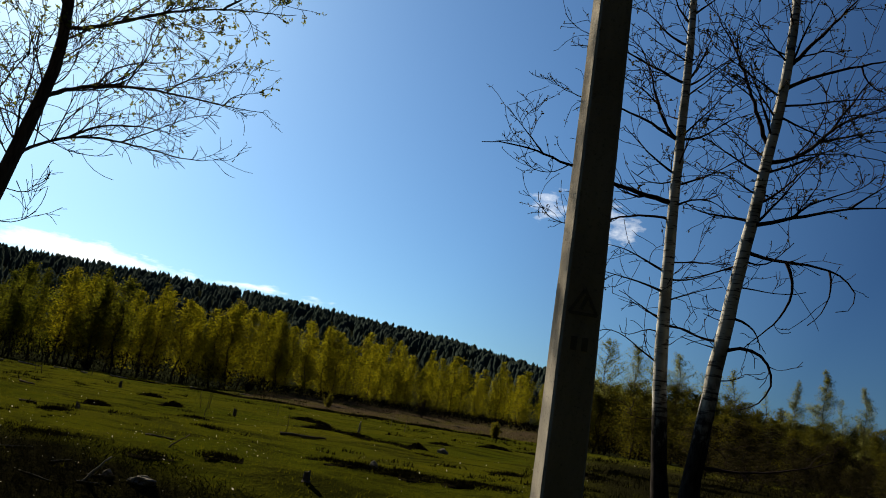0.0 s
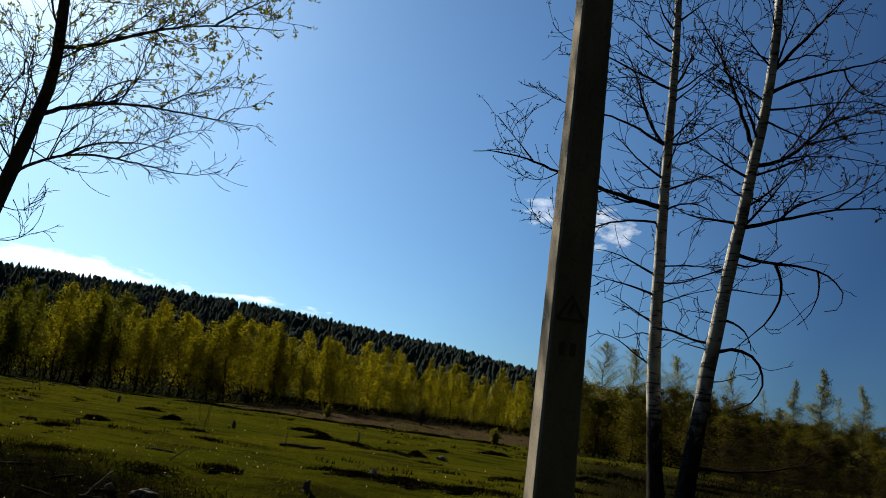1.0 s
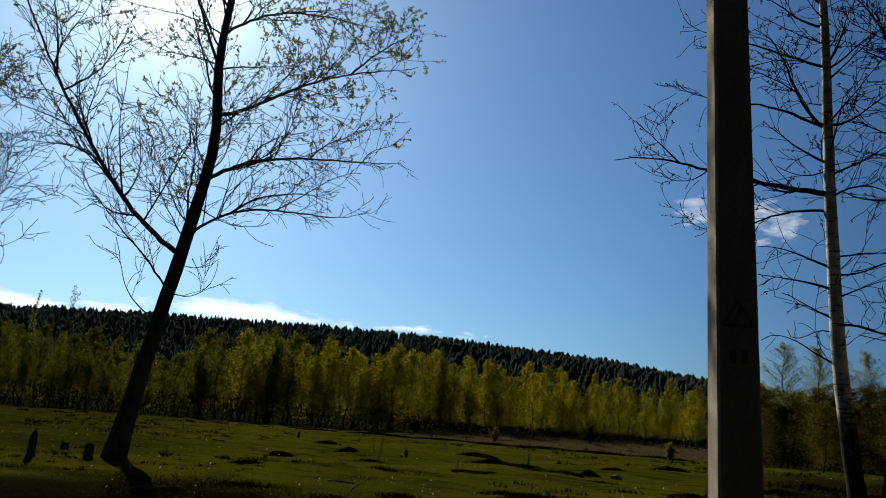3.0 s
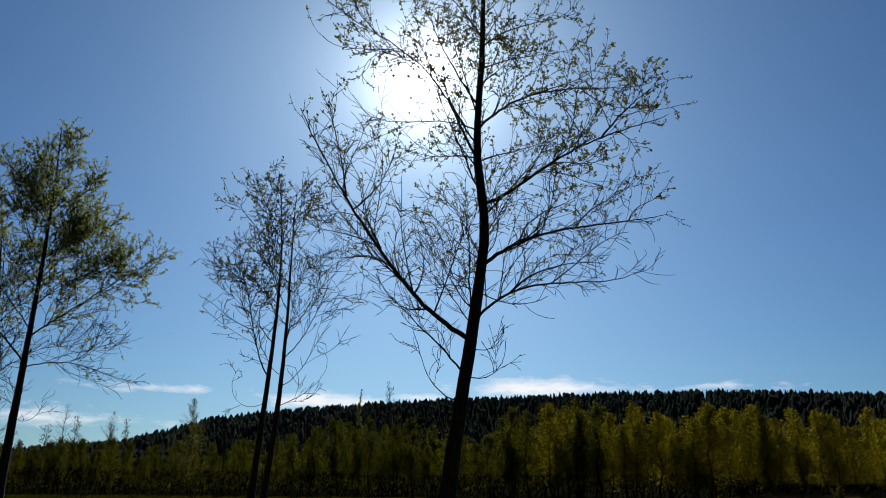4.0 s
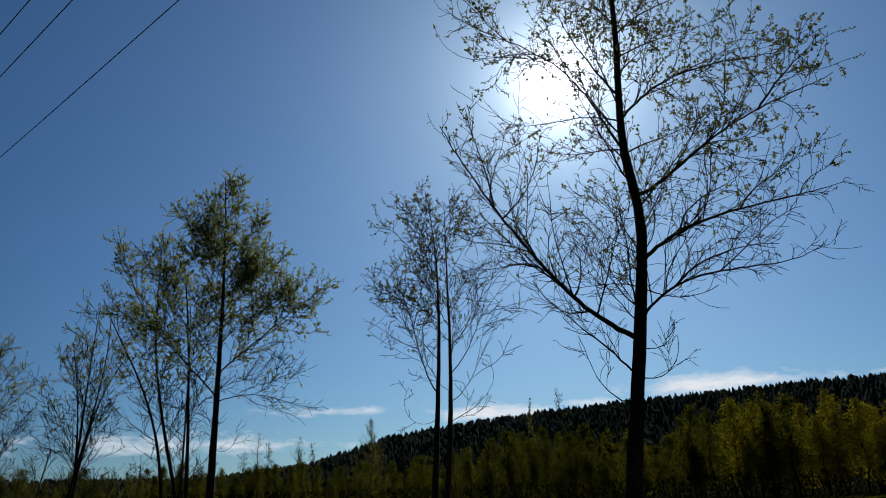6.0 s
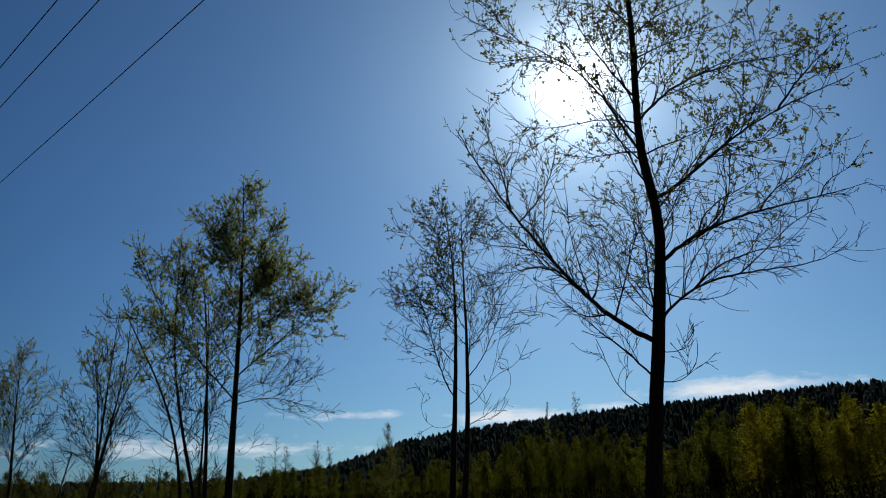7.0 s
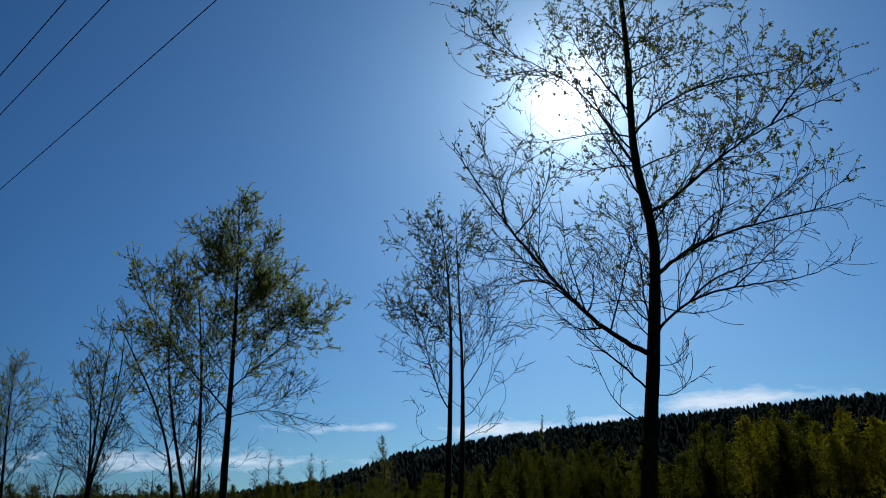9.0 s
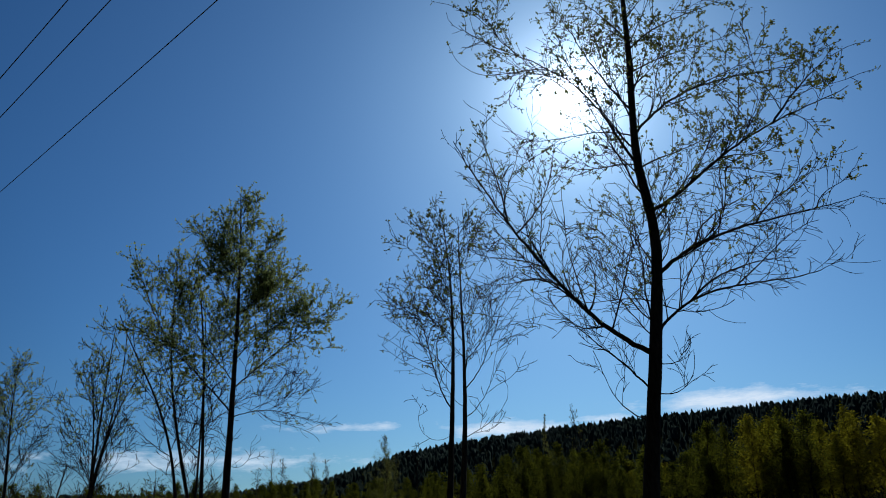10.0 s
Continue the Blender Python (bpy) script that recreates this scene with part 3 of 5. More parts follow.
def birches():
    random.seed(103)
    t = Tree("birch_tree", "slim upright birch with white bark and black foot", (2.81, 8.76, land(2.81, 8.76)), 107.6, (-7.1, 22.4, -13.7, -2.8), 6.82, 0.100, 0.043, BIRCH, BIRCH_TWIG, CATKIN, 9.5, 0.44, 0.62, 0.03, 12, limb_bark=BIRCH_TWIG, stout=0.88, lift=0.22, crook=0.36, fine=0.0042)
    grow(t, [
        (0.794, -5, -70, 96, -284, 1.92, 0.022, 0.20, 226), (0.797, 4, 38, -55, 7, 0.85, 0.020, 0.00, 44), (0.789, -7, 64, -64, 17, 0.87, 0.018, 0.00, 74),
        (0.679, -10, -56, 173, -194, 1.62, 0.026, 0.20, 21), (0.677, 13, -54, 28, -212, 2.19, 0.024, 0.20, 205), (0.684, 8, 104, -132, 11, 0.84, 0.022, 0.20, 114),
        (0.612, -14, -65, 40, 2, 0.91, 0.020, 0.40, -27), (0.604, 15, -118, 97, 10, 0.64, 0.014, 0.70, -41), (0.559, -16, -82, 9, 61, 2.49, 0.040, 0.30, -90),
        (0.524, 18, -58, -228, 315, 2.16, 0.020, 0.70, -30), (0.429, 24, -61, 8, -10, 0.99, 0.020, 0.80, -23), (0.393, -23, -72, -22, 0, 0.84, 0.020, 0.80, 10),
        (0.348, 17, -75, 53, -2, 0.67, 0.016, 1.00, -48), (0.419, -13, 95, -70, 5, 0.79, 0.016, 0.90, 46), (0.449, 12, 86, 13, -2, 0.72, 0.014, 0.90, -6),
        (0.378, 21, 67, 14, 2, 0.69, 0.014, 1.00, -1), (0.336, 4, 88, 26, 10, 0.49, 0.022, 1.00, 5), (0.268, 22, -64, 48, -28, 1.00, 0.016, 1.00, -82),
        (0.316, 4, -25, -275, 53, 0.60, 0.012, 1.00, 266), (0.872, 23, -63, 80, -26, 1.23, 0.022, 0.20, -70), (0.915, -5, -41, 21, 21, 0.74, 0.020, 0.20, 14),
        (0.937, 18, 59, 4, -4, 0.56, 0.020, 0.20, -5), (0.551, 25, 58, 85, 22, 0.82, 0.018, 0.60, -16), (0.178, 23, -99, 2, 19, 0.41, 0.008, 1.00, 21)],
        [
        (8, 0.70, 27, -41, -5, 2, 1.04, 0.014, 0.30, 4), (8, 0.56, 4, -131, 80, 30, 0.66, 0.010, 0.40, -18), (3, 0.40, -25, -51, -34, 3, 0.74, 0.012, 0.20, 21)])
    grow(t, [(1.0, 0, 2, 0, 0, 3.2, 0.045)])
    t.extra(6, 0.25, 0.5, 0.5, 0.012, 70, 1.0)
    t.extra(10, 0.5, 0.98, 1.2, 0.018, 54)
    t.done()
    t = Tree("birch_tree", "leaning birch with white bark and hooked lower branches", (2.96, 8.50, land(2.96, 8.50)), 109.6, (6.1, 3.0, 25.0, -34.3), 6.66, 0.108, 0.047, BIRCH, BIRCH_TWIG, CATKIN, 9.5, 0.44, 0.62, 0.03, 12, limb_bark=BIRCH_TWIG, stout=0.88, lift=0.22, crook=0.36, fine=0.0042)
    grow(t, [
        (0.627, -15, -65, 7, 32, 0.82, 0.022, 0.30, -46), (0.674, 24, -19, 21, -73, 2.42, 0.034, 0.10, 46), (0.541, 13, -75, -22, 14, 0.85, 0.024, 0.40, 39),
        (0.301, 9, 50, 179, 133, 1.27, 0.030, 1.00, -105), (0.366, 9, 91, 75, 23, 0.54, 0.022, 1.00, -11), (0.323, 15, -91, 45, -2, 0.57, 0.024, 1.00, -27),
        (0.461, 13, -106, -19, 13, 0.65, 0.016, 1.00, 24), (0.474, 7, 141, -183, -17, 0.65, 0.016, 0.90, 109), (0.596, -22, 112, -27, -32, 0.43, 0.014, 0.60, -22),
        (0.421, -13, 89, 21, -15, 0.78, 0.012, 1.00, -31), (0.150, -24, 93, 27, 11, 0.34, 0.010, 1.00, 5), (0.113, 11, 96, -44, 28, 1.41, 0.026, 1.00, -18),
        (0.591, 9, -67, 61, -24, 0.65, 0.016, 0.50, -77), (0.742, 24, 125, -3, 0, 0.90, 0.018, 0.30, 8)],
        [])
    grow(t, [
        (0.792, -7, 52, 78, -72, 1.73, 0.030, 0.10, 6), (0.762, 14, 95, -23, -3, 1.32, 0.018, 0.20, 54), (0.652, -18, 84, -167, 148, 1.96, 0.034, 0.10, -25),
        (0.649, -6, 68, 7, 107, 1.51, 0.016, 0.40, -83), (0.534, 24, 86, -30, 50, 1.62, 0.032, 0.30, 4), (0.835, -22, 37, 9, -18, 1.81, 0.034, 0.10, 3),
        (0.815, 12, 15, 8, 17, 1.22, 0.022, 0.10, -26), (0.486, -7, 108, -49, -101, 1.63, 0.028, 1.00, 324)],
        [
        (2, 0.40, -20, 68, 2, 3, 1.14, 0.020, 0.10, 6), (2, 0.50, -14, 46, 45, 5, 0.94, 0.018, 0.10, -22), (4, 0.35, -12, 37, 87, -17, 1.07, 0.018, 0.30, -77),
        (4, 0.67, 29, 55, 9, 0, 0.54, 0.016, 0.30, -2), (7, 0.33, -29, 144, 157, 3, 1.28, 0.024, 1.00, -83), (7, 0.61, 22, 167, 50, 16, 0.70, 0.016, 1.00, 3),
        (0, 0.55, -17, 176, -130, -32, 0.78, 0.014, 0.10, 46)])
    grow(t, [(1.0, 0, 0, 0, 0, 3.2, 0.05)])
    t.extra(5, 0.25, 0.45, 0.45, 0.012, 75, 1.0)
    t.extra(11, 0.52, 0.98, 1.3, 0.02, 54)
    t.done()


def leafy_group():
    random.seed(104)
    t = Tree("poplar_tree", "conical poplar in fresh olive leaf with dark trunk", (-17.93, 8.85, land(-17.93, 8.85)), 26.3, (0.4, 2.0, -4.3, -1.8), 9.6, 0.125, 0.012, BARK, TWIG, CLUMP_LEAF, 14.5, 0.42, 2.1, 0.055, 8, fine=0.0050, lift=0.36, taper=0.92, crook=0.26, bunch=4)
    grow(t, [
        (0.436, -15, 46, 5, -5, 4.21, 0.040, 0.10, 1), (0.358, 8, 66, 61, 114, 2.81, 0.026, 0.98, -166), (0.383, -26, 39, 172, -183, 2.25, 0.016, 0.98, -24),
        (0.368, -6, -36, -92, 257, 4.92, 0.042, 0.25, -148), (0.451, -11, -32, -119, 367, 3.77, 0.030, 0.00, -229), (0.301, -16, -49, -82, 19, 1.69, 0.018, 1.00, 49),
        (0.614, -18, -35, 58, -78, 3.14, 0.030, 0.00, 26), (0.639, 18, 37, 94, -58, 2.02, 0.026, 0.00, -40), (0.729, 19, 30, 23, 50, 1.95, 0.022, 0.00, -100),
        (0.574, -16, 47, 19, 82, 2.62, 0.024, 0.00, -118), (0.822, -19, -50, 40, 8, 1.15, 0.018, 0.00, -28), (0.511, -4, 31, 50, 114, 3.22, 0.024, 0.10, -114),
        (0.246, 20, 158, -229, -33, 0.96, 0.012, 1.00, 139), (0.875, 19, 45, -50, 14, 0.75, 0.016, 0.00, 60), (0.559, 7, -42, -31, 44, 2.09, 0.022, 0.00, 46)],
        [
        (1, 0.25, 7, 129, -65, -1, 1.81, 0.014, 1.00, 82), (3, 0.40, -16, -33, -86, 2, 1.59, 0.018, 0.20, 53), (0, 0.50, 7, 110, 4, -23, 1.22, 0.016, 0.30, -32),
        (0, 0.27, -14, 86, 74, 4, 1.68, 0.014, 0.95, -42)])
    t.extra(20, 0.5, 0.99, 2.1, 0.020, 44, 0.0, 0.48)
    t.extra(9, 0.62, 0.86, 1.3, 0.014, 50)
    t.extra(4, 0.16, 0.36, 1.3, 0.014, 62, 1.0)
    t.done()
    for name, base, plane, coefs, length, r0, leaves, count, reach, up, label in (
            ("poplar_tree", (-18.87, 8.75), 24.7, (-3.0, 5.5, -13.5), 8.1, 0.072, 0.5, 14, 1.5, 48, "straight poplar in thin young leaf inside a clump"),
            ("poplar_tree", (-19.58, 8.89), 23.5, (-2.4, -89.1, 206.2, -115.8), 8.2, 0.07, 0.6, 16, 1.7, 48, "thin poplar leaning outward from a clump"),
            ("poplar_tree", (-19.26, 8.38), 22.6, (-9.8, 52.9, -218.7, 154.9), 6.65, 0.062, 0.7, 16, 1.7, 46, "thin leaning poplar with bare lower stem"),
            ("poplar_tree", (-19.2, 8.7), 24.0, (-2.0, 12.0, -16.0), 6.6, 0.045, 0.3, 10, 1.3, 44, "thin young poplar between thicker stems"),
            ("willow_tree", (-24.82, 7.75), 17.5, (3.4, -8.5, 9.1), 7.2, 0.07, 0.6, 15, 2.4, 40, "bushy many-branched willow in thin young leaf"),
            ("willow_tree", (-25.28, 7.96), 17.7, (1.9, -6.0, -9.7), 6.1, 0.062, 0.55, 13, 2.7, 46, "slender willow with thin upright twigs and small leaves"),
            ("willow_tree", (-24.6, 7.6), 17.5, (8.5, -20.0, 41.4), 5.6, 0.062, 0.5, 12, 2.0, 40, "leaning willow stem in a cluster, lightly leaved"),
            ("willow_tree", (-24.7, 7.5), 17.5, (5.3, 27.4, -37.5), 7.1, 0.06, 0.55, 12, 1.9, 38, "thin willow stem in a cluster, lightly leaved"),
            ("poplar_tree", (-31.24, 6.93), 12.4, (4.9, -33.2, 31.2), 6.86, 0.10, 0.62, 34, 2.2, 42, "small conical poplar in dull young leaf")):
        t = Tree(name, label, (*base, land(*base)), plane, coefs, length, r0, 0.012, BARK, TWIG, CLUMP_LEAF, 9.5 if name == "poplar_tree" else 7.5, 0.42, leaves * 1.6, 0.05, 6, fine=0.0060, lift=0.34, taper=0.86, crook=0.26, bunch=4)
        t.extra(count, 0.34 if name == "poplar_tree" else 0.26, 0.99, reach, 0.022, up, 0.0, 0.5)
        t.extra(5, 0.14, 0.36, 1.2, 0.014, 60, 1.0)
        t.done()


big_poplar()
twin_poplar()
birches()
leafy_group()


# ---------------------------------------------------------------- the belt of young trees behind the meadow
BELT = [(-100, 3.2), (-76, 3.0), (-60, 3.0), (-47, 3.3), (-43, 4.4), (-39.5, 5.0), (-36, 4.7), (-32, 4.0), (-28, 5.4), (-20, 6.0), (-15, 5.6),
        (-8, 5.5), (-4, 5.0), (0.6, 4.6), (5.3, 4.6), (10, 4.3), (13, 4.3), (18, 4.6), (22, 4.2), (26, 3.6), (31, 3.3), (45, 3.6)]


def belt_height(a, r, z):
    el = float(np.interp(a, [p[0] for p in BELT], [p[1] for p in BELT]))
    return EYE + r * math.tan(radians(el)) - z


def rounded(me, crown, middle):
    """Shading normals of a leaf cloud that lean outward from the middle of the crown."""
    normals = []
    for p in crown.f:
        a, b, c = (crown.v[k] for k in p[:3])
        face = (b - a).cross(c - a).normalized()
        out = ((a + b + c) / 3 - middle(a.z)).normalized() + Vector((0, 0, 0.25))
        if face.dot(out) < 0:
            face = -face
        normals += [(out * 0.6 + face * 0.5).normalized()] * len(p)
    me.polygons.foreach_set("use_smooth", [True] * len(me.polygons))
    me.normals_split_custom_set(normals)
    return me


def young_tree_meshes(seed, spread, foot, pointed=0.5, limbs=66, leaves=62, leaf=BELT_LEAF, size=1.22, clump=0.72, thick=0.06):
    """Trunk and crown meshes of a young tree eight metres high."""
    random.seed(seed)
    H = 8.0
    wood, crown = Geo(), Geo()
    stem = [Vector((0.12 * math.sin(i * 1.3 + seed), 0.12 * math.cos(i * 0.9 + seed), H * i / 10 - 0.1)) for i in range(11)]
    wood.tube(stem, [thick * (1 - 0.9 * i / 10) for i in range(11)], 5)
    for j in range(limbs):
        s = foot + (0.985 - foot) * (j + random.random()) / limbs
        u = (s - foot) / (1.0 - foot)
        p = stem[int(s * 10)].lerp(stem[min(10, int(s * 10) + 1)], s * 10 % 1)
        a = random.uniform(0, 6.28318)
        round_top = 0.22 + 0.78 * math.sin(math.pi * (0.18 + 0.82 * u) ** 0.85)
        cone = (0.55 + 0.45 * smooth_step(u, 0.0, 0.3)) * (1.02 - u) ** (0.8 + 0.25 * pointed)
        width = spread * (round_top * (1 - pointed) + 1.15 * cone * pointed) * random.uniform(0.5, 1.15)
        tip = p + Vector((math.cos(a) * width, math.sin(a) * width, width * random.uniform(0.8, 1.6) * (1 - 0.4 * u) * (1 - 0.55 * pointed ** 3)))
        wood.tube([p, tip], [0.016, 0.005], 3, False)
        # thinner towards the top
        for _ in range(int(leaves * (1 - 0.8 * pointed * u * u) * random.uniform(0.6, 1.4))):
            k = random.uniform(0.1, 1.05)
            q = p.lerp(tip, k) + rand_dir() * clump * random.random() ** 0.6 * (1 - (0.45 + 0.1 * pointed) * u)
            crown.blade(q, rand_dir(), rand_dir(), random.uniform(0.06, 0.13) * size, 0.036 * size)
    return wood.mesh("trunk", TWIG, True), rounded(crown.mesh("crown", leaf), crown, lambda z: Vector((0, 0, min(z, H * 0.8))))


def build_belt():
    kinds = [young_tree_meshes(11 + i, 1.05 + 0.13 * (i % 4), (0.2, 0.14, 0.24, 0.03, 0.08, 0.05, 0.2, 0.14, 0.24)[i], (0.3, 0.8, 0.5)[i % 3], leaf=BELT_LEAF if i < 3 else FRESH_LEAF) for i in range(9)]
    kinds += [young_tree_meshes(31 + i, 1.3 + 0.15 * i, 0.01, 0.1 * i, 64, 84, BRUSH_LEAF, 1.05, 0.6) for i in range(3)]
    kinds += [young_tree_meshes(51 + i, 1.6 + 0.15 * i, 0.01, 0.3 * i, 70, 40, SHADED_BRUSH, 1.4, 0.62) for i in range(2)]
    far = [young_tree_meshes(41 + i, 1.5, 0.08, 0.3 + 0.2 * i, 50, 40, FRESH_LEAF, 1.8, 0.7) for i in range(3)]
    random.seed(5)
    labels = ("young birch in yellow-green spring leaf at the meadow's edge", "slender olive-leaved young birch in a dense belt", "young birch with bright fresh foliage down to the grass")
    models = []
    for i, (stem, crown) in enumerate(kinds):
        thing = tagged(new("young_birch" if i < 9 else "alder"), labels[(1, 2, 0)[i // 3]] if i < 9 else "bushy young alder in dull olive leaf" if i < 12 else "dark alder bush with brown leaves, its shadow side put into the colour", "tree", "birch belt" if i < 9 else "olive brush" if i < 12 else "dark brush")
        part("trunk", stem, None, thing)
        part("crown", crown, None, thing)
        models.append(thing)
    used = set()

    def plant(i, a, r, h, wide):
        x, y = r * math.sin(radians(a)), r * math.cos(radians(a))
        m = Matrix.Translation((x, y, land(x, y))) @ Matrix.Rotation(random.uniform(0, 6.28), 4, "Z")
        thing = models[i] if i not in used else copy_thing(models[i], m)
        used.add(i)
        thing.matrix_basis = m @ Matrix.Diagonal((h / 8.0 * random.uniform(1.0, 1.6) * wide, h / 8.0 * random.uniform(1.0, 1.6) * wide, h / 8.0, 1))

    for row, (r0, count) in enumerate(((77, 80), (82, 88))):
        for k in range(count):
            a = -88 + 99 * (k + random.uniform(-0.4, 0.4)) / count
            r = r0 + random.uniform(-2.5, 3.0)
            h = belt_height(a, r, land(r * math.sin(radians(a)), r * math.cos(radians(a))))
            # in the old part of the belt the stems are bare at the foot
            old = random.random() < 1 - smooth_step(a, -16, -9)
            dull = random.random() < 1 - smooth_step(a, -37, -15)
            plant(random.randrange(3) + (0 if dull else 6 if old else 3), a, r, h * random.choice((0.7, 0.8, 0.88, 0.94, 1.0, 1.06)), 1.05)
    # taller birches that stand out of the belt: kind, bearing, height in degrees, breadth
    for i, a, el, wide in ((3, -14.9, 5.35, 1.5), (4, -15.9, 5.0, 1.3), (5, -7.8, 5.3, 0.95), (3, -6.9, 5.0, 0.85), (1, -24.1, 6.6, 1.2), (8, -26.1, 6.2, 1.2), (2, -22.6, 6.1, 1.2), (0, -28.9, 5.9, 1.2), (4, -2.1, 4.9, 1.0), (5, -11.2, 5.0, 1.0), (3, -4.3, 4.6, 0.9)):
        r = 74.5
        z = land(r * math.sin(radians(a)), r * math.cos(radians(a)))
        plant(i, a, r, EYE + r * math.tan(radians(el)) - z, wide)
    for row, (r0, count, tall) in enumerate(((22, 24, 0.62), (30, 26, 0.8), (40, 18, 0.85), (49, 32, 1.05), (57, 34, 1.12))):
        for k in range(count):
            a = {22: 22, 30: 20, 40: 16}.get(r0, 10.5) + (36 if r0 > 45 else 30) * (k + random.uniform(-0.4, 0.4)) / count
            r = r0 + random.uniform(-2.0, 3.0)
            h = belt_height(a, r, land(r * math.sin(radians(a)), r * math.cos(radians(a))))
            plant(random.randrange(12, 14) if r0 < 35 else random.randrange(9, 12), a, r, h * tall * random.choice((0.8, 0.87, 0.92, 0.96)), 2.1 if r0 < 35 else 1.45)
    # the deeper rows behind, which nobody could count
    wood, dull, fresh = Geo(), (Geo(), []), (Geo(), [])
    random.seed(9)
    for k in range(120):
        a = -88 + 136 * (k + random.random()) / 120
        r = random.uniform(90, 104) - 26 * smooth_step(a, 9, 14)
        x, y = r * math.sin(radians(a)), r * math.cos(radians(a))
        zz = land(x, y)
        h = belt_height(a, r, zz) * random.uniform(0.7, 1.02) / 8.0
        stem, leaves = far[random.randrange(3)]
        c, s = math.cos(k), math.sin(k)
        crown, bent = fresh if random.random() < smooth_step(a, -41, -19) * (1 - smooth_step(a, 8, 14)) else dull
        for g, me in ((wood, stem), (crown, leaves)):
            o = len(g.v)
            g.v += [Vector((x + h * 1.5 * (v.co.x * c - v.co.y * s), y + h * 1.5 * (v.co.x * s + v.co.y * c), zz + h * v.co.z)) for v in me.vertices]
            g.f += [tuple(o + i for i in p.vertices) for p in me.polygons]
        bent += [(n.vector.x * c - n.vector.y * s, n.vector.x * s + n.vector.y * c, n.vector.z) for n in leaves.corner_normals]
    copse = tagged(new("birch_thicket"), "dense thicket of young birches in olive spring leaf", "thicket", kind="stuff")
    part("stemwork", wood, TWIG, copse, kind="stuff")
    for (crown, bent), leaf in ((dull, BELT_LEAF), (fresh, FRESH_LEAF)):
        foliage = part("foliage", crown, leaf, copse, kind="stuff")
        foliage.data.normals_split_custom_set(bent)


build_belt()


# ---------------------------------------------------------------- conifers on the hill
def build_forest():
    random.seed(21)
    shapes, n = [], 5
    for k in range(8):
        # ragged pines, with a narrow spruce here and there
        profile = ((0.06, 0.18), (0.32, 0.19), (0.58, 0.13), (0.8, 0.075), (1.0, 0.012)) if k in (2, 5, 7) else ((0.06, 0.14), (0.36, 0.19), (0.60, 0.185), (0.84, 0.125), (1.0, 0.03))
        v = [(q * u * math.cos(6.28318 * (j + w) / n), q * u * math.sin(6.28318 * (j + w) / n), z + d) for z, q in profile for w in (random.random(),)
             for j in range(n) for u in (random.uniform(0.5, 1.45),) for d in (random.uniform(-0.045, 0.045),)]
        f = [(i * n + j, i * n + (j + 1) % n, (i + 1) * n + (j + 1) % n) for i in range(4) for j in range(n)] + [(i * n + j, (i + 1) * n + (j + 1) % n, (i + 1) * n + j) for i in range(4) for j in range(n)]
        f += [(4 * n, 4 * n + 1, 4 * n + 2), (4 * n, 4 * n + 2, 4 * n + 3), (4 * n, 4 * n + 3, 4 * n + 4)]
        shapes.append((np.array(v), np.array(f)))
    vs, fs, soft, o = [], [], [], 0
    for k in range(10400):
        # a close row of narrow spruces along the crest, pines below
        crest = k % 6 == 0
        a, r = random.uniform(-92, 52), random.uniform(470, 493) if crest else math.sqrt(random.uniform(230 ** 2, 475 ** 2))
        x, y = r * math.sin(radians(a)), r * math.cos(radians(a))
        h = PINE * random.choice((0.76, 0.84, 0.9, 0.96, 1.02) if crest else (0.6, 0.7, 0.8, 0.9)) * random.uniform(0.92, 1.03)
        v, f = shapes[random.randrange(8)]
        w = h * (random.uniform(0.6, 0.95) if crest else random.uniform(0.8, 1.25))
        vs.append(v * (w, w, h) + (x, y, land(x, y) - 0.3))
        soft.append(v * (4.5, 4.5, 0.0) + (0.0, 0.0, 0.75))
        fs.append(f + o)
        o += len(v)
    me = bpy.data.meshes.new("conifer_forest")
    me.from_pydata(np.vstack(vs).tolist(), [], np.vstack(fs).tolist())
    me.materials.append(CONIFER)
    me.polygons.foreach_set("use_smooth", [True] * len(me.polygons))
    # needles scatter light like a soft mass: shading normals that lean upward
    soft = np.vstack(soft)
    me.normals_split_custom_set_from_vertices((soft / np.linalg.norm(soft, axis=1, keepdims=True)).tolist())
    tagged(new("conifer_forest", me), "dark conifer forest covering the far hillside", "forest", kind="stuff")


build_forest()


# ---------------------------------------------------------------- power line
def box(geo, centre, size, turn=0.0, taper=1.0):
    o = len(geo.v)
    c, s = math.cos(turn), math.sin(turn)
    for z in (-0.5, 0.5):
        k = taper if z > 0 else 1.0
        for x, y in ((-0.5, -0.5), (0.5, -0.5), (0.5, 0.5), (-0.5, 0.5)):
            px, py = x * size[0] * k, y * size[1] * k
            geo.v.append(Vector((centre[0] + px * c - py * s, centre[1] + px * s + py * c, centre[2] + z * size[2])))
    geo.f += [(o, o + 3, o + 2, o + 1), (o + 4, o + 5, o + 6, o + 7), (o, o + 1, o + 5, o + 4), (o + 1, o + 2, o + 6, o + 5), (o + 2, o + 3, o + 7, o + 6), (o + 3, o, o + 4, o + 7)]


POLE_AT, POLE_H, WIRE_Z = (0.68, 3.74), 8.55, 8.62
WIRE_OFFSETS, SLOPE, SPAN = (-0.86, -0.45, 0.59), 0.092, 48.0


